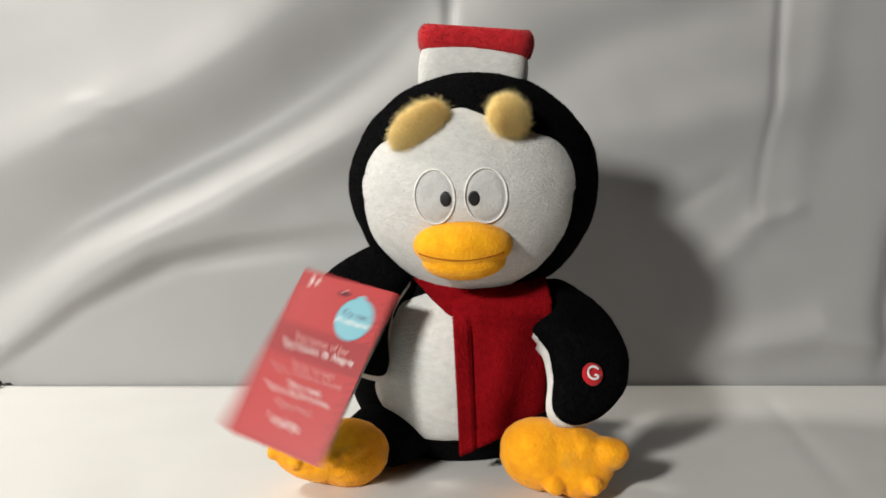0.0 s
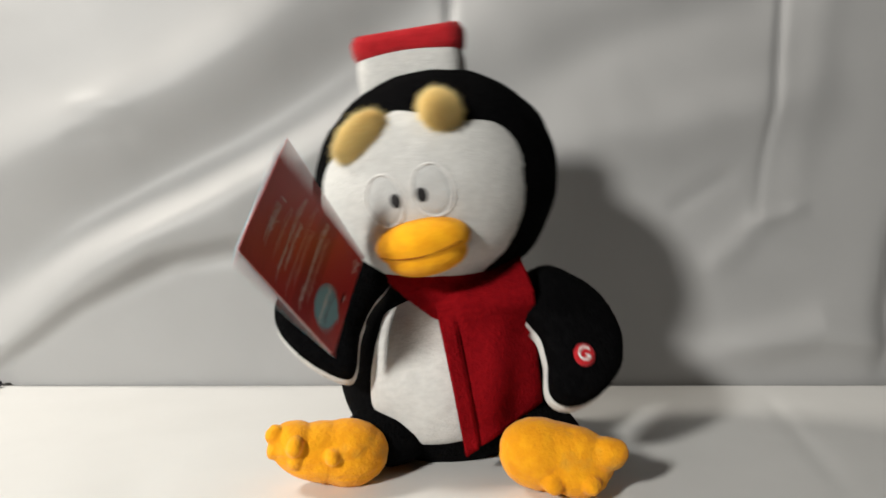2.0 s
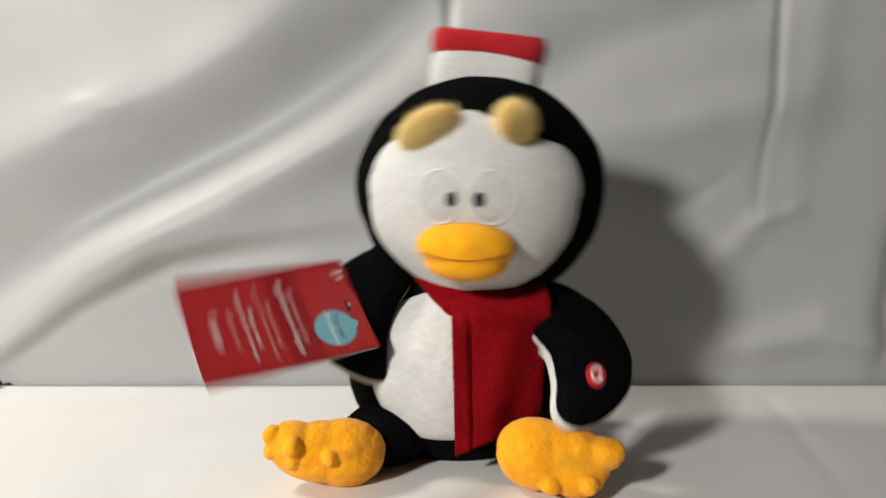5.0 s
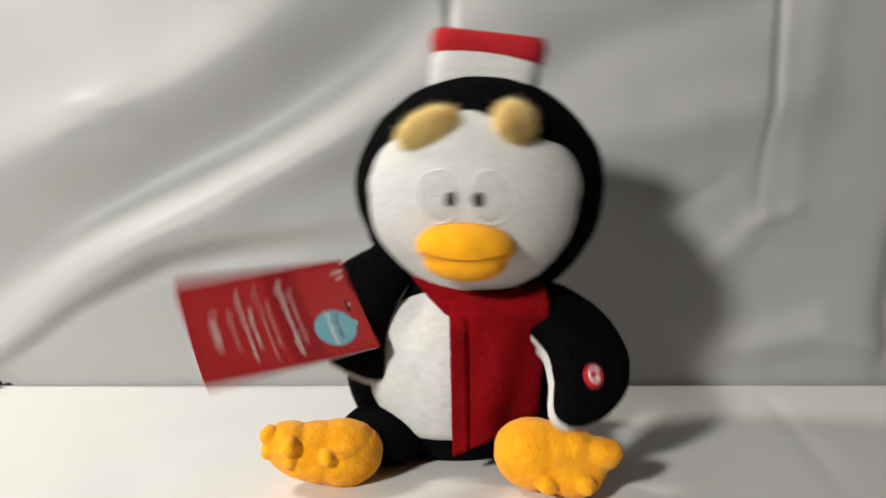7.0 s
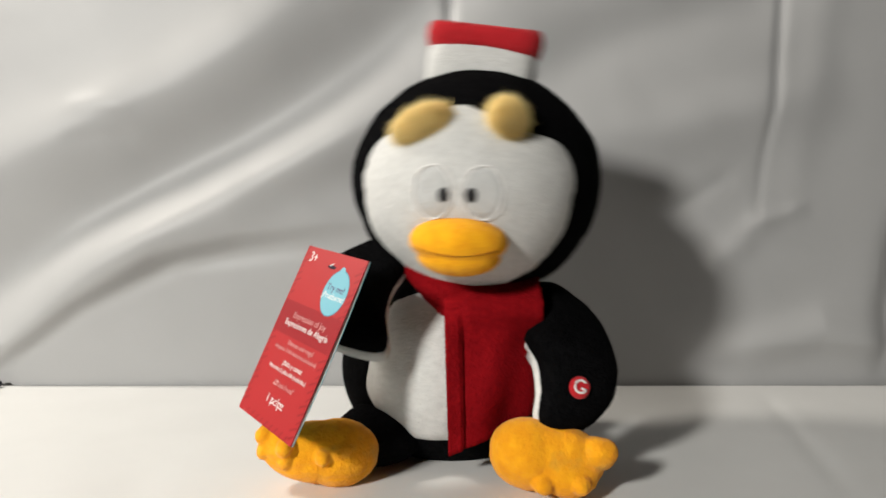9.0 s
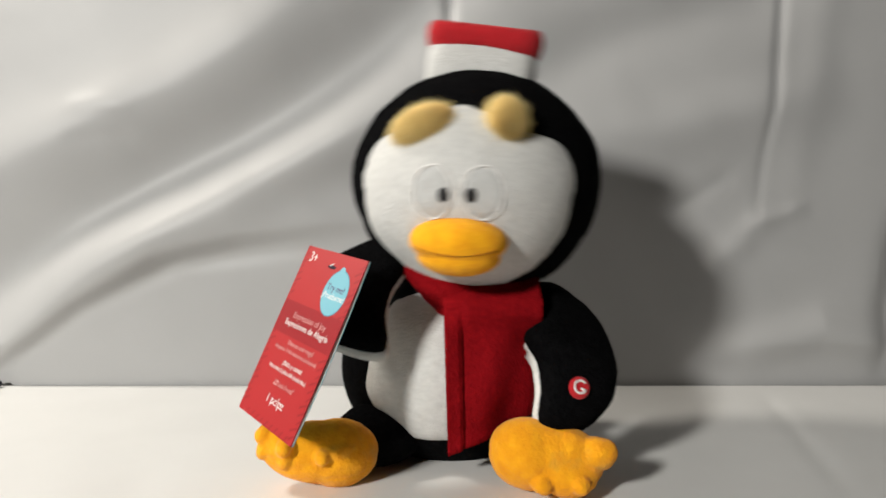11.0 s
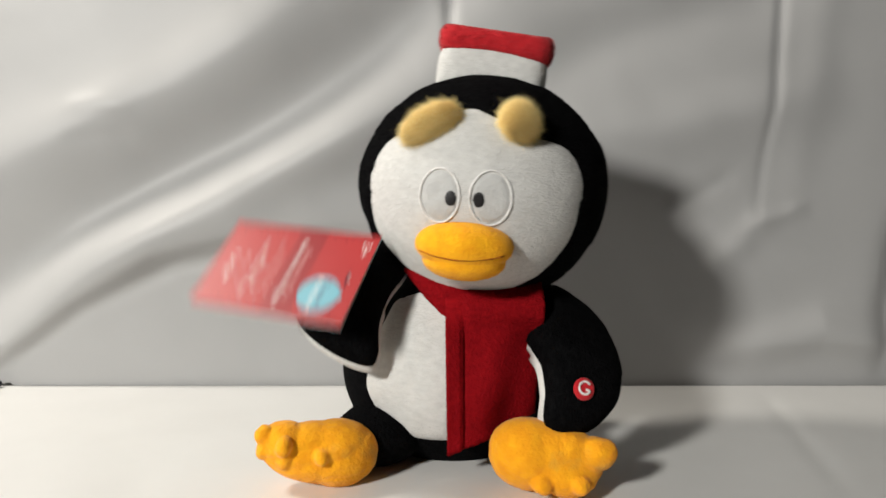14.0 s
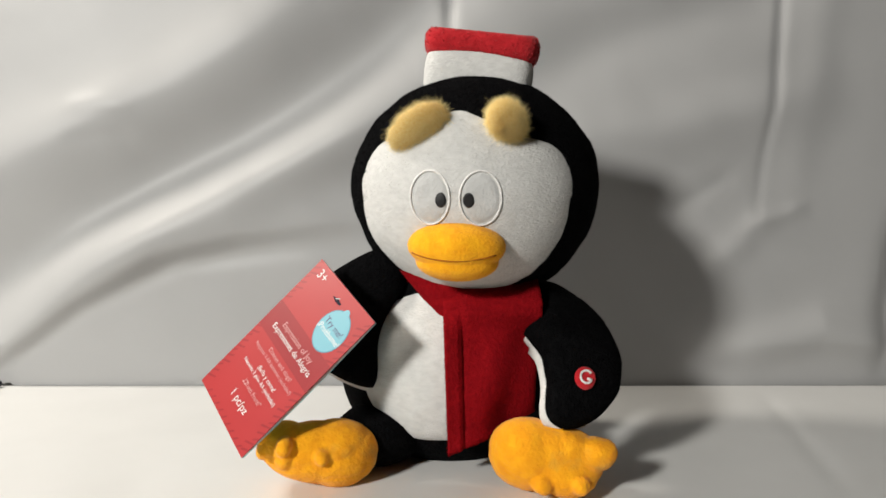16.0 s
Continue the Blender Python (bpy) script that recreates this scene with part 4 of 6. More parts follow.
    walk(body, [
        (0, pose(0.0003, 0.0000, 0.0000, 0.0, -0.9, 0.4)), (0.5, pose(0.0001, 0.0000, 0.0000, 0.0, -0.3, 0.2)),
        (1, pose(0.0002, 0.0000, 0.0000, 0.0, -0.5, 0.2)), (1.2, pose(0.0003, 0.0000, 0.0000, 0.0, -0.9, 0.4)),
        (1.3, pose(0.0026, 0.0001, 0.0003, 0.0, -7.0, 2.9)), (1.4, pose(0.0048, 0.0005, 0.0009, 0.0, -13.3, 5.6)),
        (1.5, pose(0.0028, 0.0002, 0.0003, 0.0, -7.6, 3.1)), (1.6, pose(0.0003, 0.0000, 0.0000, 0.0, -0.8, 0.4)),
        (1.7, pose(0.0000, 0.0000, 0.0000, 0.0, 1.1, -0.7)), (1.8, pose(0.0000, 0.0000, 0.0000, 0.0, 2.8, -1.8)),
        (1.9, pose(0.0008, 0.0000, 0.0000, 0.0, -2.2, 0.9)), (2, pose(0.0034, 0.0002, 0.0005, 0.0, -9.3, 3.9)),
        (2.1, pose(0.0045, 0.0004, 0.0008, 0.0, -12.2, 5.1)), (2.2, pose(0.0020, 0.0001, 0.0001, 0.0, -5.3, 2.2)),
        (2.3, pose(0.0005, 0.0000, 0.0000, 0.0, -1.4, 0.6)), (2.4, pose(0.0000, 0.0000, 0.0000, 0.0, 3.1, -2.0)),
        (2.5, pose(0.0000, 0.0000, 0.0000, 0.0, 3.1, -2.0)), (2.6, pose(0.0011, 0.0000, 0.0000, 0.0, -2.9, 1.2)),
        (2.7, pose(0.0039, 0.0003, 0.0006, 0.0, -10.5, 4.4)), (2.8, pose(0.0039, 0.0003, 0.0006, 0.0, -10.7, 4.5)),
        (2.9, pose(0.0018, 0.0001, 0.0001, 0.0, -5.0, 2.1)), (3, pose(0.0000, 0.0000, 0.0000, 0.0, 0.4, -0.3)),
        (3.1, pose(0.0000, 0.0000, 0.0000, 0.0, 2.9, -1.9)), (3.2, pose(0.0000, 0.0000, 0.0000, 0.0, 1.7, -1.1)),
        (3.3, pose(0.0023, 0.0001, 0.0002, 0.0, -6.2, 2.6)), (3.4, pose(0.0044, 0.0004, 0.0008, 0.0, -11.9, 4.9)),
        (3.5, pose(0.0034, 0.0002, 0.0005, 0.0, -9.3, 3.8)), (3.6, pose(0.0013, 0.0000, 0.0001, 0.0, -3.6, 1.5)),
        (3.7, pose(0.0000, 0.0000, 0.0000, 0.0, 1.5, -1.0)), (3.8, pose(0.0000, 0.0000, 0.0000, 0.0, 3.1, -2.0)),
        (3.9, pose(0.0000, 0.0000, 0.0000, 0.0, 2.6, -1.7)), (4, pose(0.0000, 0.0000, 0.0000, 0.0, 2.7, -1.7)),
        (4.1, pose(0.0000, 0.0000, 0.0000, 0.0, 2.6, -1.7)), (4.2, pose(0.0000, 0.0000, 0.0000, 0.0, 2.6, -1.7)),
        (4.4, pose(0.0026, 0.0001, 0.0003, 0.0, -7.1, 3.0)), (4.5, pose(0.0047, 0.0004, 0.0009, 0.0, -13.0, 5.4)),
        (4.6, pose(0.0035, 0.0002, 0.0005, 0.0, -9.6, 4.0)), (4.7, pose(0.0012, 0.0000, 0.0001, 0.0, -3.3, 1.3)),
        (4.8, pose(0.0000, 0.0000, 0.0000, 0.0, 2.0, -1.3)), (4.9, pose(0.0000, 0.0000, 0.0000, 0.0, 2.6, -1.7)),
        (5, pose(0.0000, 0.0000, 0.0000, 0.0, 0.4, -0.2)), (5.1, pose(0.0036, 0.0003, 0.0005, 0.0, -9.9, 4.1)),
        (5.2, pose(0.0047, 0.0004, 0.0009, 0.0, -13.0, 5.4)), (5.3, pose(0.0025, 0.0001, 0.0002, 0.0, -6.7, 2.8)),
        (5.4, pose(0.0008, 0.0000, 0.0000, 0.0, -2.2, 0.9)), (5.5, pose(0.0000, 0.0000, 0.0000, 0.0, 1.8, -1.2)),
        (5.6, pose(0.0000, 0.0000, 0.0000, 0.0, 1.7, -1.1)), (5.7, pose(0.0012, 0.0000, 0.0001, 0.0, -3.1, 1.3)),
        (5.8, pose(0.0045, 0.0004, 0.0008, 0.0, -12.2, 5.1)), (5.9, pose(0.0040, 0.0003, 0.0006, 0.0, -10.8, 4.5)),
        (6, pose(0.0023, 0.0001, 0.0002, 0.0, -6.4, 2.7)), (6.1, pose(0.0000, 0.0000, 0.0000, 0.0, 0.4, -0.2)),
        (6.2, pose(0.0000, 0.0000, 0.0000, 0.0, 2.9, -1.8)), (6.3, pose(0.0000, 0.0000, 0.0000, 0.0, 0.6, -0.4)),
        (6.4, pose(0.0025, 0.0001, 0.0002, 0.0, -6.8, 2.8)), (6.5, pose(0.0046, 0.0004, 0.0009, 0.0, -12.7, 5.3)),
        (6.6, pose(0.0034, 0.0002, 0.0005, 0.0, -9.3, 3.9)), (6.7, pose(0.0011, 0.0000, 0.0000, 0.0, -2.9, 1.2)),
        (6.8, pose(0.0000, 0.0000, 0.0000, 0.0, 2.2, -1.4)), (6.9, pose(0.0000, 0.0000, 0.0000, 0.0, 2.8, -1.8)),
        (7, pose(0.0000, 0.0000, 0.0000, 0.0, 0.6, -0.4)), (7.1, pose(0.0035, 0.0002, 0.0005, 0.0, -9.6, 4.0)),
        (7.2, pose(0.0046, 0.0004, 0.0008, 0.0, -12.6, 5.2)), (7.3, pose(0.0023, 0.0001, 0.0002, 0.0, -6.4, 2.6)),
        (7.4, pose(0.0006, 0.0000, 0.0000, 0.0, -1.7, 0.7)), (7.5, pose(0.0000, 0.0000, 0.0000, 0.0, 2.1, -1.3)),
        (7.6, pose(0.0000, 0.0000, 0.0000, 0.0, 2.0, -1.3)), (7.7, pose(0.0010, 0.0000, 0.0000, 0.0, -2.6, 1.1)),
        (7.8, pose(0.0042, 0.0004, 0.0007, 0.0, -11.6, 4.9)), (7.9, pose(0.0038, 0.0003, 0.0006, 0.0, -10.4, 4.3)),
        (8, pose(0.0022, 0.0001, 0.0002, 0.0, -5.9, 2.4)), (8.1, pose(0.0000, 0.0000, 0.0000, 0.0, 0.7, -0.5)),
        (8.2, pose(0.0000, 0.0000, 0.0000, 0.0, 3.2, -2.1)), (8.3, pose(0.0000, 0.0000, 0.0000, 0.0, 1.6, -1.0)),
        (8.4, pose(0.0014, 0.0000, 0.0001, 0.0, -3.7, 1.6)), (8.5, pose(0.0047, 0.0004, 0.0009, 0.0, -13.0, 5.4)),
        (8.6, pose(0.0038, 0.0003, 0.0006, 0.0, -10.4, 4.3)), (8.7, pose(0.0014, 0.0000, 0.0001, 0.0, -3.7, 1.5)),
        (8.8, pose(0.0000, 0.0000, 0.0000, 0.0, 1.4, -0.9)), (8.9, pose(0.0000, 0.0000, 0.0000, 0.0, 3.3, -2.1)),
        (9, pose(0.0000, 0.0000, 0.0000, 0.0, 0.2, -0.1)), (9.1, pose(0.0027, 0.0001, 0.0003, 0.0, -7.4, 3.1)),
        (9.2, pose(0.0045, 0.0004, 0.0008, 0.0, -12.2, 5.1)), (9.3, pose(0.0021, 0.0001, 0.0002, 0.0, -5.7, 2.4)),
        (9.4, pose(0.0004, 0.0000, 0.0000, 0.0, -1.1, 0.5)), (9.5, pose(0.0000, 0.0000, 0.0000, 0.0, 2.4, -1.6)),
        (9.6, pose(0.0000, 0.0000, 0.0000, 0.0, 2.4, -1.5)), (9.7, pose(0.0008, 0.0000, 0.0000, 0.0, -2.2, 0.9)),
        (9.8, pose(0.0041, 0.0003, 0.0007, 0.0, -11.3, 4.7)), (9.9, pose(0.0036, 0.0003, 0.0005, 0.0, -9.9, 4.2)),
        (10, pose(0.0020, 0.0001, 0.0002, 0.0, -5.4, 2.3)), (10.1, pose(0.0000, 0.0000, 0.0000, 0.0, 0.9, -0.6)),
        (10.2, pose(0.0000, 0.0000, 0.0000, 0.0, 3.4, -2.2)), (10.3, pose(0.0000, 0.0000, 0.0000, 0.0, 1.7, -1.1)),
        (10.4, pose(0.0013, 0.0000, 0.0001, 0.0, -3.6, 1.5)), (10.5, pose(0.0046, 0.0004, 0.0009, 0.0, -12.7, 5.3)),
        (10.6, pose(0.0037, 0.0003, 0.0006, 0.0, -10.2, 4.3)), (10.7, pose(0.0013, 0.0000, 0.0001, 0.0, -3.6, 1.5)),
        (10.8, pose(0.0000, 0.0000, 0.0000, 0.0, 1.4, -0.9)), (10.9, pose(0.0000, 0.0000, 0.0000, 0.0, 3.3, -2.1)),
        (11, pose(0.0000, 0.0000, 0.0000, 0.0, 0.2, -0.1)), (11.1, pose(0.0027, 0.0001, 0.0003, 0.0, -7.4, 3.1)),
        (11.2, pose(0.0045, 0.0004, 0.0008, 0.0, -12.2, 5.1)), (11.3, pose(0.0000, 0.0000, 0.0000, 0.0, 0.8, -0.5)),
        (11.4, pose(0.0000, 0.0000, 0.0000, 0.0, 4.2, -2.7)), (11.5, pose(0.0000, 0.0000, 0.0000, 0.0, 1.3, -0.8)),
        (11.6, pose(0.0025, 0.0001, 0.0002, 0.0, -6.7, 2.7)), (11.7, pose(0.0039, 0.0003, 0.0006, 0.0, -10.7, 4.5)),
        (11.8, pose(0.0034, 0.0002, 0.0004, 0.0, -9.1, 3.8)), (11.9, pose(0.0007, 0.0000, 0.0000, 0.0, -2.0, 0.9)),
        (12, pose(0.0000, 0.0000, 0.0000, 0.0, 1.0, -0.7)), (12.1, pose(0.0000, 0.0000, 0.0000, 0.0, 3.8, -2.5)),
        (12.2, pose(0.0000, 0.0000, 0.0000, 0.0, 0.5, -0.3)), (12.3, pose(0.0036, 0.0003, 0.0005, 0.0, -9.8, 4.1)),
        (12.4, pose(0.0042, 0.0004, 0.0007, 0.0, -11.6, 4.9)), (12.5, pose(0.0030, 0.0002, 0.0003, 0.0, -8.1, 3.4)),
        (12.6, pose(0.0009, 0.0000, 0.0000, 0.0, -2.5, 1.1)), (12.7, pose(0.0000, 0.0000, 0.0000, 0.0, 2.0, -1.3)),
        (12.8, pose(0.0000, 0.0000, 0.0000, 0.0, 3.2, -2.1)), (12.9, pose(0.0000, 0.0000, 0.0000, 0.0, 2.9, -1.9)),
        (13, pose(0.0000, 0.0000, 0.0000, 0.0, 2.2, -1.4)), (13.5, pose(0.0000, 0.0000, 0.0000, 0.0, 2.2, -1.4)),
        (13.8, pose(0.0000, 0.0000, 0.0000, 0.0, 2.1, -1.4)), (13.9, pose(0.0000, 0.0000, 0.0000, 0.0, 2.4, -1.5)),
        (14, pose(0.0000, 0.0000, 0.0000, 0.0, 1.1, -0.7)), (14.1, pose(0.0000, 0.0000, 0.0000, 0.0, 0.2, -0.1)),
        (14.2, pose(0.0000, 0.0000, 0.0000, 0.0, -0.0, 0.0)), (14.5, pose(0.0000, 0.0000, 0.0000, 0.0, -0.0, 0.0)),
        (16, pose(0.0000, 0.0000, 0.0000, 0.0, 0.0, -0.0)),
    ])
    walk(wings[0], [
        (0, pose(0.0582, -0.0416, 0.1183, -26.9, 19.6, -0.4)), (0.5, pose(0.0589, -0.0418, 0.1179, -26.7, 20.5, -0.2)),
        (1, pose(0.0588, -0.0418, 0.1179, -26.6, 20.3, -0.2)), (1.2, pose(0.0588, -0.0416, 0.1160, -24.3, 18.6, -0.4)),
        (1.3, pose(0.0526, -0.0390, 0.1245, -27.2, 14.9, -2.9)), (1.4, pose(0.0452, -0.0361, 0.1320, -28.4, 10.9, -5.6)),
        (1.5, pose(0.0518, -0.0386, 0.1207, -20.9, 13.8, -3.1)), (1.6, pose(0.0590, -0.0416, 0.1178, -27.2, 18.8, -0.4)),
        (1.7, pose(0.0606, -0.0428, 0.1123, -23.8, 18.4, -0.7)), (1.8, pose(0.0626, -0.0440, 0.1157, -34.3, 17.9, -1.8)),
        (1.9, pose(0.0578, -0.0411, 0.1203, -28.6, 18.2, -0.9)), (2, pose(0.0502, -0.0378, 0.1265, -26.9, 11.9, -3.9)),
        (2.1, pose(0.0470, -0.0367, 0.1337, -32.9, 12.1, -5.1)), (2.2, pose(0.0543, -0.0397, 0.1204, -23.5, 15.9, -2.2)),
        (2.3, pose(0.0586, -0.0414, 0.1193, -28.5, 18.6, -0.6)), (2.4, pose(0.0619, -0.0442, 0.1078, -22.7, 17.2, -2.0)),
        (2.5, pose(0.0643, -0.0443, 0.1134, -29.9, 18.6, -2.0)), (2.6, pose(0.0570, -0.0407, 0.1201, -27.1, 17.8, -1.2)),
        (2.7, pose(0.0486, -0.0374, 0.1294, -28.5, 13.0, -4.4)), (2.8, pose(0.0492, -0.0373, 0.1341, -36.0, 13.2, -4.5)),
        (2.9, pose(0.0545, -0.0398, 0.1194, -22.3, 16.2, -2.1)), (3, pose(0.0602, -0.0423, 0.1204, -36.2, 17.5, -0.3)),
        (3.1, pose(0.0618, -0.0440, 0.1082, -22.8, 17.4, -1.9)), (3.2, pose(0.0612, -0.0432, 0.1128, -26.0, 18.5, -1.1)),
        (3.3, pose(0.0538, -0.0393, 0.1259, -30.6, 15.9, -2.6)), (3.4, pose(0.0469, -0.0368, 0.1293, -25.9, 12.3, -4.9)),
        (3.5, pose(0.0507, -0.0380, 0.1335, -36.5, 16.0, -3.8)), (3.6, pose(0.0561, -0.0404, 0.1173, -21.4, 17.1, -1.5)),
        (3.7, pose(0.0612, -0.0431, 0.1132, -26.1, 18.6, -1.0)), (3.8, pose(0.0623, -0.0442, 0.1097, -25.6, 17.6, -2.0)),
        (3.9, pose(0.0616, -0.0438, 0.1082, -21.7, 17.7, -1.7)), (4, pose(0.0634, -0.0439, 0.1100, -22.5, 21.7, -1.7)),
        (4.1, pose(0.0618, -0.0439, 0.1097, -24.0, 17.8, -1.7)), (4.2, pose(0.0619, -0.0439, 0.1100, -24.6, 17.9, -1.7)),
        (4.4, pose(0.0528, -0.0389, 0.1266, -29.6, 15.4, -3.0)), (4.5, pose(0.0464, -0.0362, 0.1306, -25.9, 10.7, -5.4)),
        (4.6, pose(0.0503, -0.0377, 0.1317, -33.6, 14.2, -4.0)), (4.7, pose(0.0565, -0.0406, 0.1164, -20.3, 17.6, -1.3)),
        (4.8, pose(0.0618, -0.0434, 0.1142, -28.9, 18.7, -1.3)), (4.9, pose(0.0618, -0.0438, 0.1091, -22.9, 17.9, -1.7)),
        (5, pose(0.0601, -0.0423, 0.1167, -28.5, 18.1, -0.2)), (5.1, pose(0.0499, -0.0377, 0.1307, -31.3, 14.1, -4.1)),
        (5.2, pose(0.0457, -0.0363, 0.1308, -26.2, 11.8, -5.4)), (5.3, pose(0.0532, -0.0390, 0.1251, -27.9, 15.8, -2.8)),
        (5.4, pose(0.0577, -0.0411, 0.1158, -21.2, 18.4, -0.9)), (5.5, pose(0.0624, -0.0433, 0.1168, -31.9, 19.3, -1.2)),
        (5.6, pose(0.0612, -0.0432, 0.1104, -22.1, 18.6, -1.1)), (5.7, pose(0.0572, -0.0406, 0.1217, -28.9, 18.2, -1.3)),
        (5.8, pose(0.0468, -0.0366, 0.1318, -28.9, 12.5, -5.1)), (5.9, pose(0.0484, -0.0372, 0.1303, -28.7, 13.4, -4.5)),
        (6, pose(0.0535, -0.0392, 0.1285, -34.1, 16.8, -2.7)), (6.1, pose(0.0602, -0.0422, 0.1135, -22.5, 19.7, -0.2)),
        (6.2, pose(0.0627, -0.0440, 0.1138, -31.0, 18.4, -1.8)), (6.3, pose(0.0607, -0.0424, 0.1155, -26.4, 19.7, -0.4)),
        (6.4, pose(0.0534, -0.0390, 0.1265, -29.6, 16.1, -2.8)), (6.5, pose(0.0469, -0.0363, 0.1305, -25.9, 11.2, -5.3)),
        (6.6, pose(0.0507, -0.0379, 0.1317, -33.6, 14.7, -3.9)), (6.7, pose(0.0569, -0.0407, 0.1163, -20.3, 18.1, -1.2)),
        (6.8, pose(0.0621, -0.0435, 0.1140, -28.9, 18.9, -1.4)), (6.9, pose(0.0621, -0.0440, 0.1089, -22.9, 18.2, -1.8)),
        (7, pose(0.0604, -0.0424, 0.1165, -28.5, 18.3, -0.4)), (7.1, pose(0.0504, -0.0378, 0.1306, -31.3, 14.5, -4.0)),
        (7.2, pose(0.0463, -0.0365, 0.1308, -26.2, 12.5, -5.2)), (7.3, pose(0.0538, -0.0392, 0.1250, -27.9, 16.6, -2.6)),
        (7.4, pose(0.0583, -0.0413, 0.1156, -21.2, 19.2, -0.7)), (7.5, pose(0.0628, -0.0435, 0.1165, -31.9, 19.6, -1.3)),
        (7.6, pose(0.0616, -0.0434, 0.1101, -22.1, 18.9, -1.3)), (7.7, pose(0.0579, -0.0409, 0.1215, -28.9, 19.0, -1.1)),
        (7.8, pose(0.0476, -0.0368, 0.1316, -28.9, 13.3, -4.9)), (7.9, pose(0.0492, -0.0374, 0.1302, -28.7, 14.3, -4.3)),
        (8, pose(0.0543, -0.0394, 0.1282, -34.1, 17.9, -2.4)), (8.1, pose(0.0607, -0.0425, 0.1131, -22.5, 20.0, -0.5)),
        (8.2, pose(0.0633, -0.0443, 0.1134, -31.0, 18.8, -2.1)), (8.3, pose(0.0615, -0.0431, 0.1124, -24.0, 19.6, -1.0)),
        (8.4, pose(0.0566, -0.0403, 0.1222, -27.5, 18.5, -1.6)), (8.5, pose(0.0469, -0.0363, 0.1378, -33.1, 16.3, -5.4)),
        (8.6, pose(0.0488, -0.0374, 0.1273, -23.5, 14.3, -4.3)), (8.7, pose(0.0571, -0.0404, 0.1254, -32.6, 19.1, -1.5)),
        (8.8, pose(0.0610, -0.0429, 0.1089, -17.7, 19.6, -0.9)), (8.9, pose(0.0633, -0.0443, 0.1128, -29.9, 19.0, -2.1)),
        (9, pose(0.0598, -0.0421, 0.1128, -21.7, 20.8, -0.1)), (9.1, pose(0.0527, -0.0387, 0.1269, -28.2, 16.5, -3.1)),
        (9.2, pose(0.0468, -0.0365, 0.1303, -25.1, 13.3, -5.1)), (9.3, pose(0.0547, -0.0395, 0.1247, -27.9, 17.5, -2.4)),
        (9.4, pose(0.0591, -0.0415, 0.1154, -21.2, 20.0, -0.5)), (9.5, pose(0.0633, -0.0438, 0.1161, -31.9, 19.9, -1.6)),
        (9.6, pose(0.0621, -0.0437, 0.1097, -22.1, 19.2, -1.5)), (9.7, pose(0.0586, -0.0411, 0.1213, -28.9, 19.9, -0.9)),
        (9.8, pose(0.0483, -0.0370, 0.1315, -28.9, 14.1, -4.7)), (9.9, pose(0.0498, -0.0375, 0.1300, -28.7, 14.8, -4.2)),
        (10, pose(0.0548, -0.0396, 0.1281, -34.1, 18.4, -2.3)), (10.1, pose(0.0611, -0.0426, 0.1129, -22.5, 20.2, -0.6)),
        (10.2, pose(0.0636, -0.0445, 0.1132, -31.0, 19.0, -2.2)), (10.3, pose(0.0618, -0.0432, 0.1122, -24.0, 19.8, -1.1)),
        (10.4, pose(0.0569, -0.0404, 0.1221, -27.5, 18.9, -1.5)), (10.5, pose(0.0472, -0.0364, 0.1378, -33.1, 16.7, -5.3)),
        (10.6, pose(0.0490, -0.0374, 0.1272, -23.5, 14.5, -4.3)), (10.7, pose(0.0573, -0.0404, 0.1253, -32.6, 19.2, -1.5)),
        (10.8, pose(0.0611, -0.0430, 0.1088, -17.7, 19.6, -0.9)), (10.9, pose(0.0634, -0.0444, 0.1127, -29.9, 19.0, -2.1)),
        (11, pose(0.0598, -0.0422, 0.1127, -21.7, 20.8, -0.1)), (11.1, pose(0.0528, -0.0387, 0.1269, -28.2, 16.5, -3.1)),
        (11.2, pose(0.0468, -0.0365, 0.1302, -25.1, 13.3, -5.1)), (11.3, pose(0.0612, -0.0426, 0.1150, -25.4, 20.5, -0.5)),
        (11.4, pose(0.0632, -0.0451, 0.1055, -21.5, 17.9, -2.7)), (11.5, pose(0.0615, -0.0429, 0.1168, -31.8, 17.5, -0.8)),
        (11.6, pose(0.0534, -0.0390, 0.1234, -24.0, 17.0, -2.7)), (11.7, pose(0.0492, -0.0373, 0.1327, -31.7, 14.5, -4.5)),
        (11.8, pose(0.0509, -0.0380, 0.1290, -28.5, 15.4, -3.8)), (11.9, pose(0.0582, -0.0411, 0.1166, -21.4, 19.5, -0.9)),
        (12, pose(0.0611, -0.0427, 0.1165, -29.6, 18.7, -0.7)), (12.1, pose(0.0631, -0.0447, 0.1072, -22.8, 18.3, -2.5)),
        (12.2, pose(0.0610, -0.0424, 0.1164, -26.6, 20.8, -0.3)), (12.3, pose(0.0501, -0.0377, 0.1298, -28.6, 15.0, -4.1)),
        (12.4, pose(0.0478, -0.0368, 0.1321, -29.0, 13.8, -4.9)), (12.5, pose(0.0521, -0.0384, 0.1270, -27.5, 15.5, -3.4)),
        (12.6, pose(0.0578, -0.0409, 0.1183, -23.2, 19.2, -1.1)), (12.7, pose(0.0625, -0.0434, 0.1161, -30.8, 20.1, -1.3)),
        (12.8, pose(0.0631, -0.0443, 0.1115, -27.6, 19.0, -2.1)), (12.9, pose(0.0628, -0.0441, 0.1111, -25.9, 19.1, -1.9)),
        (13, pose(0.0627, -0.0435, 0.1119, -23.9, 21.5, -1.4)), (13.5, pose(0.0624, -0.0435, 0.1138, -27.9, 19.7, -1.4)),
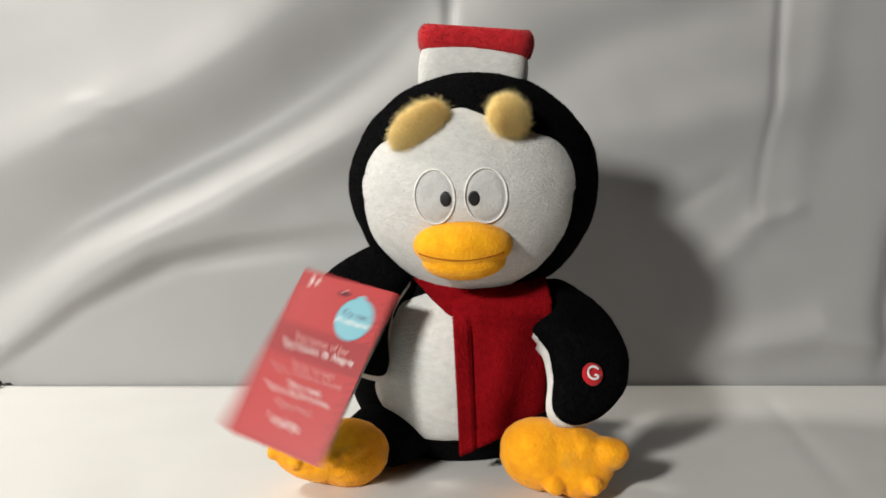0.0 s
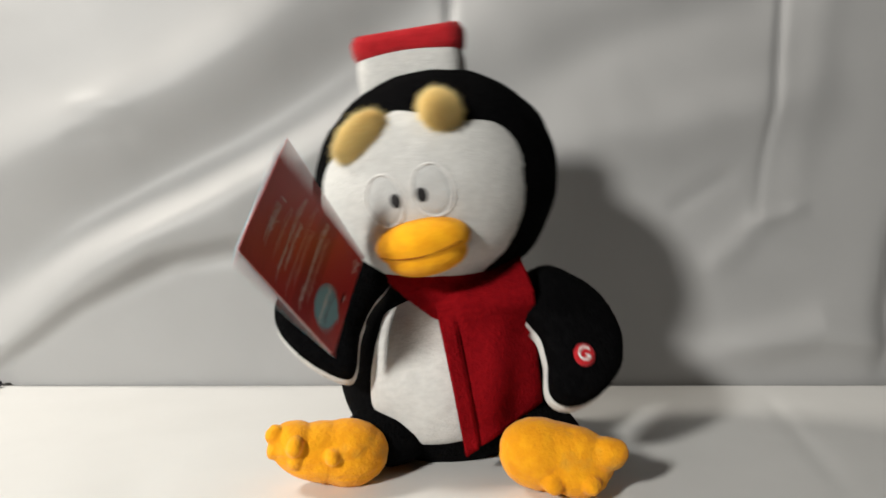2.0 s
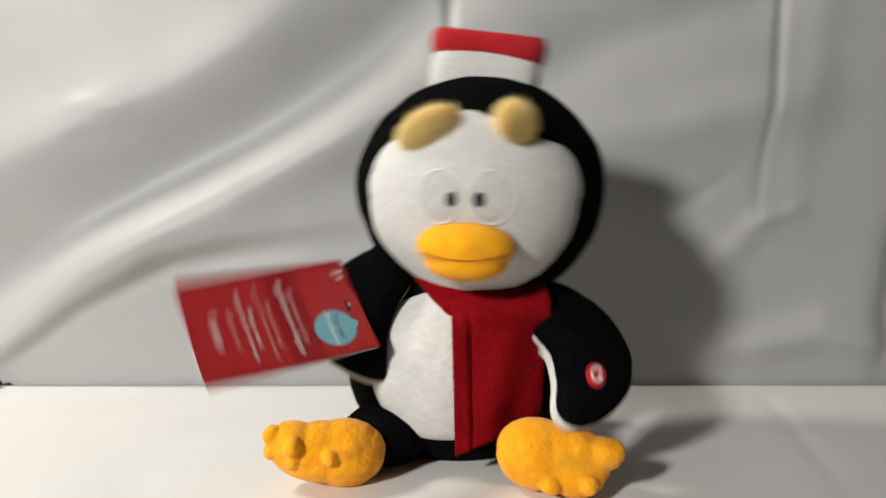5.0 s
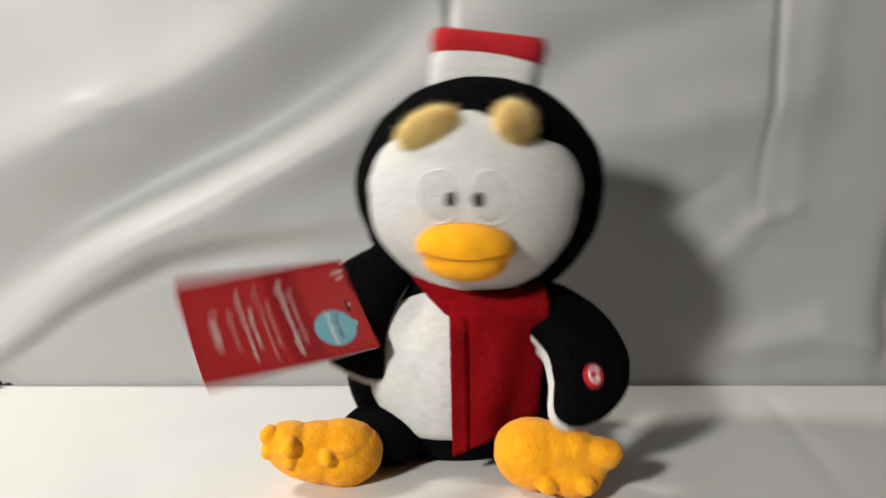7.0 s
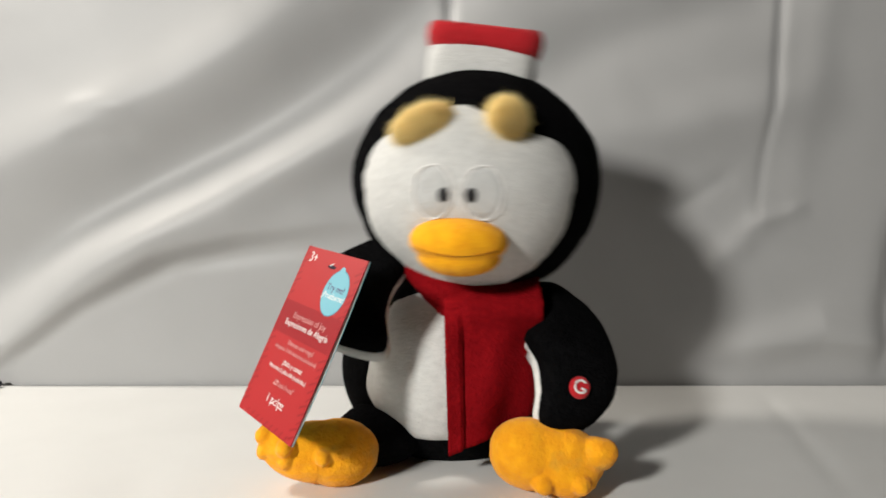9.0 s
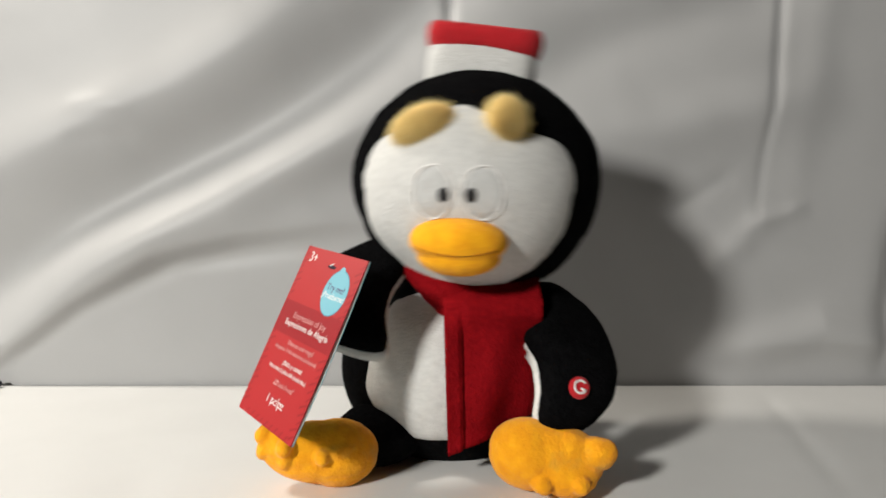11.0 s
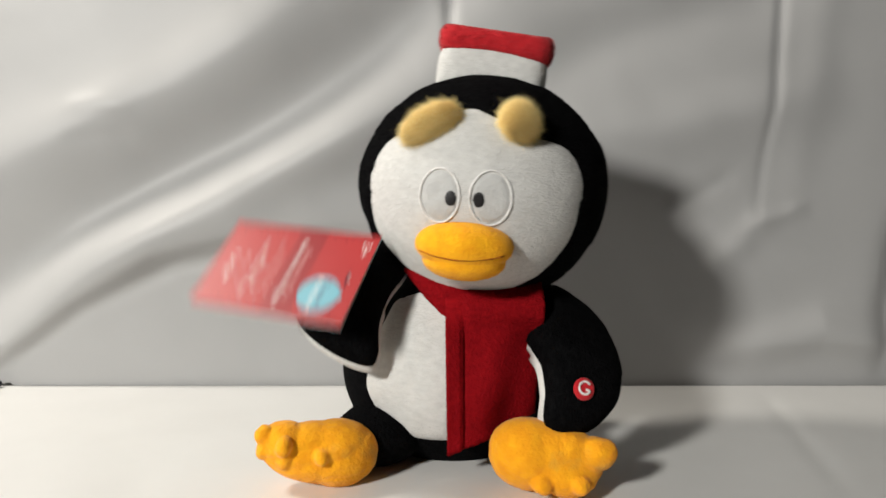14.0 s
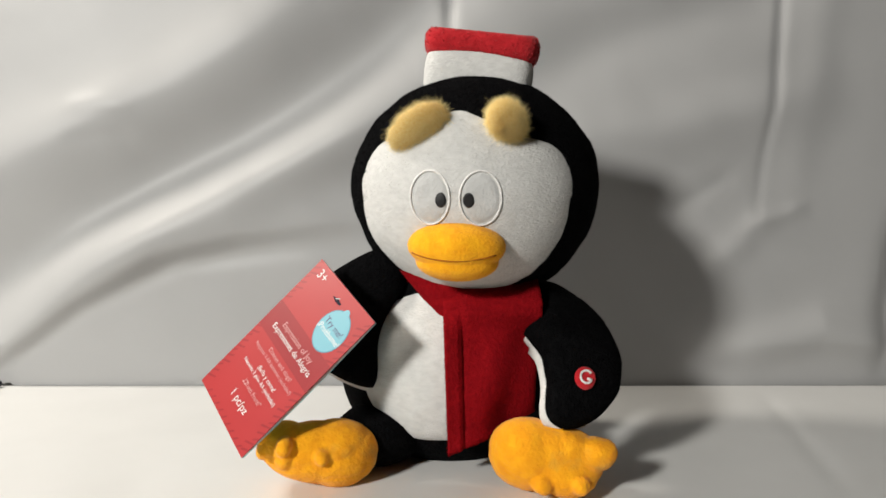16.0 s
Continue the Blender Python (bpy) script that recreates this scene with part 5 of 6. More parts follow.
        (13.8, pose(0.0624, -0.0435, 0.1139, -27.9, 19.8, -1.4)), (13.9, pose(0.0622, -0.0437, 0.1104, -23.2, 19.3, -1.5)),
        (14, pose(0.0611, -0.0428, 0.1117, -22.8, 19.4, -0.7)), (14.1, pose(0.0608, -0.0422, 0.1170, -26.7, 21.0, -0.1)),
        (14.2, pose(0.0606, -0.0420, 0.1176, -26.8, 21.2, 0.0)), (14.5, pose(0.0606, -0.0420, 0.1178, -27.1, 21.2, 0.0)),
        (16, pose(0.0595, -0.0420, 0.1161, -26.5, 18.5, 0.0)),
    ])
    walk(wings[1], [
        (0, pose(-0.0413, -0.0163, 0.1341, -23.7, 6.9, 0.4)), (0.5, pose(-0.0405, -0.0161, 0.1320, -18.2, 14.4, 0.2)),
        (1, pose(-0.0407, -0.0162, 0.1320, -18.3, 14.3, 0.2)), (1.2, pose(-0.0413, -0.0163, 0.1346, -26.9, 8.8, 0.4)),
        (1.3, pose(-0.0492, -0.0185, 0.1273, -22.4, 7.5, 2.9)), (1.4, pose(-0.0572, -0.0217, 0.1224, -20.5, 6.7, 5.6)),
        (1.5, pose(-0.0505, -0.0188, 0.1328, -32.8, 12.9, 3.1)), (1.6, pose(-0.0411, -0.0163, 0.1290, -22.5, 7.9, 0.4)),
        (1.7, pose(-0.0375, -0.0155, 0.1361, -27.7, 9.1, -0.7)), (1.8, pose(-0.0349, -0.0149, 0.1161, -11.9, 6.0, -1.8)),
        (1.9, pose(-0.0429, -0.0167, 0.1259, -20.3, 7.4, 0.9)), (2, pose(-0.0528, -0.0196, 0.1310, -25.2, 14.7, 3.9)),
        (2.1, pose(-0.0547, -0.0210, 0.1144, -13.8, 5.5, 5.1)), (2.2, pose(-0.0474, -0.0178, 0.1351, -28.1, 8.9, 2.2)),
        (2.3, pose(-0.0418, -0.0164, 0.1264, -20.6, 7.5, 0.6)), (2.4, pose(-0.0331, -0.0149, 0.1388, -29.4, 9.7, -2.0)),
        (2.5, pose(-0.0334, -0.0148, 0.1319, -16.3, 8.0, -2.0)), (2.6, pose(-0.0439, -0.0169, 0.1288, -22.7, 7.9, 1.2)),
        (2.7, pose(-0.0536, -0.0202, 0.1235, -20.4, 7.0, 4.4)), (2.8, pose(-0.0521, -0.0201, 0.1088, -9.0, 4.7, 4.5)),
        (2.9, pose(-0.0471, -0.0177, 0.1376, -29.9, 9.3, 2.1)), (3, pose(-0.0392, -0.0158, 0.1143, -14.2, 5.2, -0.3)),
        (3.1, pose(-0.0335, -0.0149, 0.1387, -29.3, 9.7, -1.9)), (3.2, pose(-0.0365, -0.0153, 0.1320, -24.3, 8.6, -1.1)),
        (3.3, pose(-0.0477, -0.0181, 0.1210, -17.4, 6.7, 2.6)), (3.4, pose(-0.0560, -0.0209, 0.1280, -24.3, 7.8, 4.9)),
        (3.5, pose(-0.0510, -0.0195, 0.1150, -14.4, 7.4, 3.8)), (3.6, pose(-0.0451, -0.0171, 0.1396, -31.2, 9.7, 1.5)),
        (3.7, pose(-0.0367, -0.0154, 0.1319, -24.3, 8.6, -1.0)), (3.8, pose(-0.0334, -0.0148, 0.1332, -25.0, 8.9, -2.0)),
        (3.9, pose(-0.0341, -0.0150, 0.1407, -30.9, 10.1, -1.7)), (4, pose(-0.0341, -0.0150, 0.1378, -35.2, 8.7, -1.7)),
        (4.1, pose(-0.0342, -0.0150, 0.1362, -27.4, 9.4, -1.7)), (4.2, pose(-0.0343, -0.0150, 0.1351, -26.5, 9.3, -1.7)),
        (4.4, pose(-0.0491, -0.0186, 0.1226, -18.8, 7.0, 3.0)), (4.5, pose(-0.0573, -0.0215, 0.1265, -19.5, 5.5, 5.4)),
        (4.6, pose(-0.0515, -0.0197, 0.1140, -12.7, 5.7, 4.0)), (4.7, pose(-0.0448, -0.0171, 0.1420, -33.0, 10.2, 1.3)),
        (4.8, pose(-0.0360, -0.0152, 0.1266, -20.1, 7.9, -1.3)), (4.9, pose(-0.0342, -0.0150, 0.1384, -29.1, 9.8, -1.7)),
        (5, pose(-0.0392, -0.0158, 0.1319, -17.9, 7.3, -0.2)), (5.1, pose(-0.0522, -0.0198, 0.1183, -16.1, 6.4, 4.1)),
        (5.2, pose(-0.0573, -0.0215, 0.1271, -23.9, 7.8, 5.4)), (5.3, pose(-0.0488, -0.0184, 0.1262, -21.5, 7.7, 2.8)),
        (5.4, pose(-0.0432, -0.0167, 0.1405, -31.5, 10.1, 0.9)), (5.5, pose(-0.0366, -0.0153, 0.1169, -14.3, 7.4, -1.2)),
        (5.6, pose(-0.0361, -0.0153, 0.1399, -30.4, 10.1, -1.1)), (5.7, pose(-0.0440, -0.0170, 0.1253, -19.9, 7.6, 1.3)),
        (5.8, pose(-0.0556, -0.0210, 0.1222, -19.8, 7.1, 5.1)), (5.9, pose(-0.0541, -0.0203, 0.1231, -20.2, 7.2, 4.5)),
        (6, pose(-0.0476, -0.0182, 0.1156, -15.0, 5.2, 2.7)), (6.1, pose(-0.0392, -0.0158, 0.1387, -29.7, 9.9, -0.2)),
        (6.2, pose(-0.0344, -0.0149, 0.1228, -16.9, 7.5, -1.8)), (6.3, pose(-0.0387, -0.0157, 0.1311, -23.7, 8.7, -0.4)),
        (6.4, pose(-0.0487, -0.0184, 0.1228, -18.8, 7.2, 2.8)), (6.5, pose(-0.0569, -0.0213, 0.1267, -19.5, 5.7, 5.3)),
        (6.6, pose(-0.0511, -0.0195, 0.1142, -12.7, 5.9, 3.9)), (6.7, pose(-0.0443, -0.0169, 0.1422, -33.0, 10.4, 1.2)),
        (6.8, pose(-0.0356, -0.0151, 0.1268, -20.1, 8.1, -1.4)), (6.9, pose(-0.0338, -0.0149, 0.1385, -29.1, 10.0, -1.8)),
        (7, pose(-0.0388, -0.0157, 0.1320, -17.9, 7.5, -0.4)), (7.1, pose(-0.0518, -0.0196, 0.1185, -16.1, 6.6, 4.0)),
        (7.2, pose(-0.0569, -0.0213, 0.1274, -23.9, 8.1, 5.2)), (7.3, pose(-0.0483, -0.0182, 0.1264, -21.5, 7.9, 2.6)),
        (7.4, pose(-0.0426, -0.0165, 0.1407, -31.5, 10.3, 0.7)), (7.5, pose(-0.0361, -0.0152, 0.1170, -14.3, 7.7, -1.3)),
        (7.6, pose(-0.0354, -0.0152, 0.1401, -30.4, 10.4, -1.3)), (7.7, pose(-0.0434, -0.0168, 0.1255, -19.9, 7.9, 1.1)),
        (7.8, pose(-0.0550, -0.0207, 0.1225, -19.8, 7.4, 4.9)), (7.9, pose(-0.0534, -0.0201, 0.1234, -20.2, 7.6, 4.3)),
        (8, pose(-0.0470, -0.0180, 0.1158, -15.0, 5.5, 2.4)), (8.1, pose(-0.0384, -0.0157, 0.1389, -29.7, 10.2, -0.5)),
        (8.2, pose(-0.0337, -0.0148, 0.1231, -16.9, 7.8, -2.1)), (8.3, pose(-0.0366, -0.0154, 0.1363, -27.5, 9.9, -1.0)),
        (8.4, pose(-0.0450, -0.0172, 0.1281, -22.1, 8.5, 1.6)), (8.5, pose(-0.0552, -0.0213, 0.1125, -14.5, 4.1, 5.4)),
        (8.6, pose(-0.0547, -0.0202, 0.1334, -27.9, 9.3, 4.3)), (8.7, pose(-0.0445, -0.0172, 0.1180, -14.3, 6.9, 1.5)),
        (8.8, pose(-0.0367, -0.0154, 0.1485, -36.9, 11.9, -0.9)), (8.9, pose(-0.0335, -0.0148, 0.1253, -18.6, 8.3, -2.1)),
        (9, pose(-0.0395, -0.0159, 0.1370, -45.4, 2.2, -0.1)), (9.1, pose(-0.0497, -0.0187, 0.1256, -20.9, 8.1, 3.1)),
        (9.2, pose(-0.0567, -0.0211, 0.1298, -25.6, 8.8, 5.1)), (9.3, pose(-0.0475, -0.0180, 0.1268, -21.5, 8.3, 2.4)),
        (9.4, pose(-0.0417, -0.0164, 0.1409, -31.5, 10.7, 0.5)), (9.5, pose(-0.0355, -0.0150, 0.1173, -14.3, 8.0, -1.6)),
        (9.6, pose(-0.0347, -0.0151, 0.1403, -30.4, 10.7, -1.5)), (9.7, pose(-0.0428, -0.0167, 0.1257, -19.9, 8.2, 0.9)),
        (9.8, pose(-0.0545, -0.0205, 0.1228, -19.8, 7.7, 4.7)), (9.9, pose(-0.0529, -0.0199, 0.1237, -20.2, 7.8, 4.2)),
        (10, pose(-0.0466, -0.0179, 0.1160, -15.0, 5.8, 2.3)), (10.1, pose(-0.0379, -0.0156, 0.1391, -29.7, 10.5, -0.6)),
        (10.2, pose(-0.0333, -0.0147, 0.1232, -16.9, 8.0, -2.2)), (10.3, pose(-0.0362, -0.0153, 0.1364, -27.5, 10.1, -1.1)),
        (10.4, pose(-0.0447, -0.0172, 0.1282, -22.1, 8.6, 1.5)), (10.5, pose(-0.0550, -0.0212, 0.1126, -14.5, 4.2, 5.3)),
        (10.6, pose(-0.0544, -0.0201, 0.1335, -27.9, 9.4, 4.3)), (10.7, pose(-0.0443, -0.0171, 0.1181, -14.3, 7.0, 1.5)),
        (10.8, pose(-0.0365, -0.0154, 0.1485, -36.9, 12.0, -0.9)), (10.9, pose(-0.0334, -0.0148, 0.1253, -18.6, 8.4, -2.1)),
        (11, pose(-0.0395, -0.0159, 0.1370, -45.4, 2.2, -0.1)), (11.1, pose(-0.0497, -0.0187, 0.1256, -20.9, 8.2, 3.1)),
        (11.2, pose(-0.0567, -0.0211, 0.1298, -25.6, 8.8, 5.1)), (11.3, pose(-0.0382, -0.0156, 0.1334, -25.3, 9.6, -0.5)),
        (11.4, pose(-0.0304, -0.0146, 0.1417, -31.2, 11.1, -2.7)), (11.5, pose(-0.0376, -0.0155, 0.1171, -14.4, 7.7, -0.8)),
        (11.6, pose(-0.0493, -0.0184, 0.1340, -27.3, 9.5, 2.7)), (11.7, pose(-0.0532, -0.0202, 0.1176, -15.6, 6.9, 4.5)),
        (11.8, pose(-0.0518, -0.0195, 0.1244, -20.4, 8.0, 3.8)), (11.9, pose(-0.0431, -0.0167, 0.1404, -31.2, 10.6, 0.9)),
        (12, pose(-0.0381, -0.0156, 0.1175, -14.2, 6.1, -0.7)), (12.1, pose(-0.0315, -0.0147, 0.1392, -29.3, 10.6, -2.5)),
        (12.2, pose(-0.0389, -0.0158, 0.1309, -23.4, 9.1, -0.3)), (12.3, pose(-0.0526, -0.0198, 0.1239, -20.2, 7.9, 4.1)),
        (12.4, pose(-0.0550, -0.0207, 0.1224, -19.6, 7.7, 4.9)), (12.5, pose(-0.0508, -0.0190, 0.1268, -16.9, 3.7, 3.4)),
        (12.6, pose(-0.0436, -0.0168, 0.1367, -28.5, 10.0, 1.1)), (12.7, pose(-0.0362, -0.0152, 0.1231, -17.1, 8.0, -1.3)),
        (12.8, pose(-0.0334, -0.0148, 0.1297, -22.0, 9.1, -2.1)), (12.9, pose(-0.0339, -0.0149, 0.1328, -24.5, 9.6, -1.9)),
        (13, pose(-0.0352, -0.0151, 0.1364, -26.2, 9.4, -1.4)), (13.5, pose(-0.0355, -0.0151, 0.1289, -21.5, 8.9, -1.4)),
        (13.8, pose(-0.0356, -0.0151, 0.1289, -21.5, 8.9, -1.4)), (13.9, pose(-0.0347, -0.0151, 0.1381, -28.6, 10.4, -1.5)),
        (14, pose(-0.0376, -0.0155, 0.1366, -31.7, 9.5, -0.7)), (14.1, pose(-0.0395, -0.0159, 0.1306, -23.2, 9.1, -0.1)),
        (14.2, pose(-0.0400, -0.0160, 0.1304, -23.1, 9.1, 0.0)), (14.5, pose(-0.0400, -0.0160, 0.1298, -22.7, 9.0, 0.0)),
        (16, pose(-0.0400, -0.0160, 0.1281, -15.6, 7.1, 0.0)),
    ])
    walk(tag, [
        (0, pose(-0.0734, -0.0726, 0.0765, -32.3, 11.2, -23.1)), (0.1, pose(-0.0655, -0.1104, 0.0982, -60.4, 38.8, -7.5)),
        (0.2, pose(-0.0541, -0.1137, 0.0867, -48.7, 12.0, 5.2)), (0.3, pose(-0.0530, -0.0993, 0.0861, -37.5, 9.1, -6.1)),
        (0.4, pose(-0.0522, -0.0813, 0.0760, -13.0, 1.2, -6.9)), (0.5, pose(-0.0466, -0.0797, 0.0766, -32.2, 6.7, 20.5)),
        (0.7, pose(-0.0397, -0.0952, 0.0809, -37.6, 5.3, 26.4)), (0.9, pose(-0.0340, -0.0862, 0.0787, -31.1, 7.0, 51.6)),
        (1, pose(-0.0349, -0.0671, 0.0744, -27.4, 3.5, 52.9)), (1.2, pose(-0.0369, -0.0851, 0.0894, -25.8, 13.0, 55.7)),
        (1.3, pose(-0.0425, -0.0903, 0.0795, -47.5, 10.1, 34.9)), (1.4, pose(-0.0537, -0.1039, 0.0595, -52.2, 4.7, 18.3)),
        (1.5, pose(-0.0752, -0.0830, 0.1114, -60.6, 49.2, 9.0)), (1.6, pose(-0.0604, -0.1164, 0.1157, -174.5, 67.4, -103.1)),
        (1.667, pose(-0.0573, -0.1097, 0.1077, -70.3, 46.6, -13.9)), (1.7, pose(-0.0541, -0.1030, 0.0998, -43.9, -0.7, -8.5)),
        (1.867, pose(-0.0609, -0.1022, 0.1184, -80.1, 48.5, -24.3)), (2, pose(-0.0677, -0.1014, 0.1369, 178.6, 53.6, -110.6)),
        (2.033, pose(-0.0759, -0.0961, 0.0991, -105.1, 65.1, -37.9)), (2.1, pose(-0.0841, -0.0909, 0.0613, -60.3, 37.5, 3.1)),
        (2.2, pose(-0.1042, -0.0797, 0.1136, -69.0, 32.5, -67.8)), (2.333, pose(-0.0752, -0.0880, 0.1290, -123.4, 44.7, -85.9)),
        (2.5, pose(-0.0462, -0.0963, 0.1445, 177.3, 39.4, -110.1)), (2.533, pose(-0.0613, -0.0912, 0.1093, -95.8, 51.4, -43.0)),
        (2.6, pose(-0.0764, -0.0861, 0.0742, -43.2, 11.0, -13.8)), (2.667, pose(-0.0940, -0.0774, 0.0929, -18.3, 55.7, -8.5)),
        (2.7, pose(-0.1115, -0.0687, 0.1115, 105.0, 68.8, 99.4)), (2.8, pose(-0.0955, -0.0635, 0.1125, -136.4, 49.8, -155.4)),
        (2.9, pose(-0.1022, -0.0578, 0.1178, -73.3, 36.4, -103.6)), (3, pose(-0.0898, -0.0657, 0.0810, -35.7, 65.3, -56.8)),
        (3.1, pose(-0.0718, -0.0878, 0.1173, -58.4, 26.3, -54.0)), (3.133, pose(-0.0566, -0.0794, 0.1238, -50.8, 66.3, -87.6)),
        (3.167, pose(-0.0415, -0.0710, 0.1302, -175.0, 67.8, 112.8)), (3.2, pose(-0.0263, -0.0626, 0.1367, -168.8, 27.7, 78.3)),
        (3.267, pose(-0.0406, -0.0760, 0.1201, -134.1, 6.4, 58.4)), (3.333, pose(-0.0549, -0.0895, 0.1036, -95.2, 0.8, 30.4)),
        (3.4, pose(-0.0692, -0.1030, 0.0870, -57.9, 14.0, 4.9)), (3.5, pose(-0.0851, -0.0691, 0.0543, -30.5, 2.9, -41.4)),
        (3.533, pose(-0.0898, -0.0727, 0.0910, 8.2, 48.3, 0.3)), (3.6, pose(-0.0946, -0.0762, 0.1277, 85.6, 36.0, 80.2)),
        (3.667, pose(-0.0583, -0.0638, 0.1150, 110.6, 61.9, 49.5)), (3.7, pose(-0.0220, -0.0513, 0.1023, -6.9, 85.9, -117.2)),
        (3.8, pose(-0.0087, -0.0433, 0.1440, -141.7, 39.8, 104.1)), (3.867, pose(-0.0249, -0.0585, 0.1411, -141.7, 39.8, 163.4)),
        (3.933, pose(-0.0411, -0.0737, 0.1383, -141.7, 39.8, -137.4)), (4, pose(-0.0573, -0.0888, 0.1354, -144.5, 69.9, -80.7)),
        (4.067, pose(-0.0568, -0.0964, 0.1158, -68.4, 48.4, -19.6)), (4.1, pose(-0.0564, -0.1039, 0.0962, -43.7, 13.1, -13.9)),
        (4.2, pose(-0.0505, -0.1069, 0.1042, -46.7, 42.9, 7.7)), (4.4, pose(-0.0407, -0.0909, 0.0670, -42.6, -0.0, 42.3)),
        (4.5, pose(-0.0660, -0.1013, 0.1028, -66.6, 40.9, 21.3)), (4.6, pose(-0.0830, -0.0923, 0.0707, -67.5, 27.8, -17.0)),
        (4.7, pose(-0.0916, -0.0847, 0.1130, -58.8, 36.2, -26.9)), (4.733, pose(-0.0753, -0.0848, 0.1265, -117.0, 51.0, -66.3)),
        (4.8, pose(-0.0590, -0.0849, 0.1400, -173.1, 34.1, -103.3)), (4.867, pose(-0.0699, -0.0829, 0.1339, 164.0, 69.8, -158.4)),
        (4.9, pose(-0.0807, -0.0809, 0.1277, 79.4, 55.2, 87.3)), (4.933, pose(-0.0860, -0.0753, 0.1140, -11.7, 79.1, 10.4)),
        (5, pose(-0.0912, -0.0697, 0.1003, -82.4, 51.2, -46.0)), (5.1, pose(-0.0825, -0.0784, 0.0633, -39.8, 5.9, -20.9)),
        (5.2, pose(-0.1053, -0.0885, 0.1172, -90.2, 46.9, -49.2)), (5.267, pose(-0.0991, -0.0779, 0.1204, -115.5, 53.6, -105.5)),
        (5.3, pose(-0.0929, -0.0673, 0.1236, -137.8, 44.1, -159.1)), (5.4, pose(-0.0955, -0.0475, 0.1265, -64.8, 35.8, -104.2)),
        (5.5, pose(-0.0880, -0.0576, 0.1158, -145.1, 56.9, -153.4)), (5.533, pose(-0.0877, -0.0608, 0.1130, -81.5, 51.7, -99.4)),
        (5.6, pose(-0.0875, -0.0640, 0.1102, -49.1, 25.2, -77.7)), (5.667, pose(-0.0943, -0.0681, 0.1149, -66.4, 60.4, -88.1)),
        (5.7, pose(-0.1011, -0.0721, 0.1195, -174.7, 74.7, 169.4)), (5.8, pose(-0.1113, -0.0680, 0.0898, 88.3, 79.0, 84.4)),
        (5.9, pose(-0.1107, -0.0662, 0.0922, -51.4, 43.3, -70.0)), (6, pose(-0.0894, -0.0761, 0.0676, -22.4, 40.1, -58.8)),
        (6.1, pose(-0.0923, -0.0818, 0.1396, -90.4, 40.2, -61.7)), (6.133, pose(-0.0576, -0.0972, 0.1271, -129.5, 63.4, -55.2)),
        (6.2, pose(-0.0228, -0.1126, 0.1146, 126.3, 76.3, -117.9)), (6.267, pose(-0.0263, -0.0925, 0.0933, -36.8, 51.1, 60.0)),
        (6.3, pose(-0.0297, -0.0724, 0.0720, -24.7, -0.0, 45.4)), (6.4, pose(-0.0407, -0.0909, 0.0670, -42.6, -0.0, 42.3)),
        (6.5, pose(-0.0660, -0.1013, 0.1028, -66.6, 40.9, 21.3)), (6.6, pose(-0.0830, -0.0923, 0.0707, -67.5, 27.8, -17.0)),
        (6.7, pose(-0.0916, -0.0847, 0.1130, -58.8, 36.2, -26.9)), (6.733, pose(-0.0753, -0.0848, 0.1265, -117.0, 51.0, -66.3)),
        (6.8, pose(-0.0590, -0.0849, 0.1400, -173.1, 34.1, -103.3)), (6.867, pose(-0.0699, -0.0829, 0.1339, 164.0, 69.8, -158.4)),
        (6.9, pose(-0.0807, -0.0809, 0.1277, 79.4, 55.2, 87.3)), (6.933, pose(-0.0860, -0.0753, 0.1140, -11.7, 79.1, 10.4)),
        (7, pose(-0.0912, -0.0697, 0.1003, -82.4, 51.2, -46.0)), (7.1, pose(-0.0825, -0.0784, 0.0633, -39.8, 5.9, -20.9)),
        (7.2, pose(-0.1053, -0.0885, 0.1172, -90.2, 46.9, -49.2)), (7.267, pose(-0.0991, -0.0779, 0.1204, -115.5, 53.6, -105.5)),
        (7.3, pose(-0.0929, -0.0673, 0.1236, -137.8, 44.1, -159.1)), (7.4, pose(-0.0955, -0.0475, 0.1265, -64.8, 35.8, -104.2)),
        (7.5, pose(-0.0880, -0.0576, 0.1158, -145.1, 56.9, -153.4)), (7.533, pose(-0.0877, -0.0608, 0.1130, -81.5, 51.7, -99.4)),
        (7.6, pose(-0.0875, -0.0640, 0.1102, -49.1, 25.2, -77.7)), (7.667, pose(-0.0943, -0.0681, 0.1149, -66.4, 60.4, -88.1)),
        (7.7, pose(-0.1011, -0.0721, 0.1195, -174.7, 74.7, 169.4)), (7.8, pose(-0.1113, -0.0680, 0.0898, 88.3, 79.0, 84.4)),
        (7.9, pose(-0.1107, -0.0662, 0.0922, -51.4, 43.3, -70.0)), (8, pose(-0.0894, -0.0761, 0.0676, -22.4, 40.1, -58.8)),
        (8.1, pose(-0.0923, -0.0818, 0.1396, -90.4, 40.2, -61.7)), (8.133, pose(-0.0576, -0.0972, 0.1271, -129.5, 63.4, -55.2)),
        (8.2, pose(-0.0228, -0.1126, 0.1146, 126.3, 76.3, -117.9)), (8.267, pose(-0.0395, -0.0907, 0.1179, 126.3, 76.3, -58.7)),
        (8.333, pose(-0.0562, -0.0689, 0.1212, 126.3, 76.3, 0.5)), (8.4, pose(-0.0730, -0.0471, 0.1246, -156.8, 58.3, 137.7)),
        (8.433, pose(-0.0855, -0.0610, 0.0908, -16.3, 75.4, -57.0)), (8.5, pose(-0.0981, -0.0748, 0.0571, -15.3, 31.7, -28.4)),
        (8.6, pose(-0.1231, -0.0605, 0.1158, -85.9, 45.7, -80.4)), (8.7, pose(-0.0869, -0.0633, 0.1295, -144.6, 43.6, -164.3)),
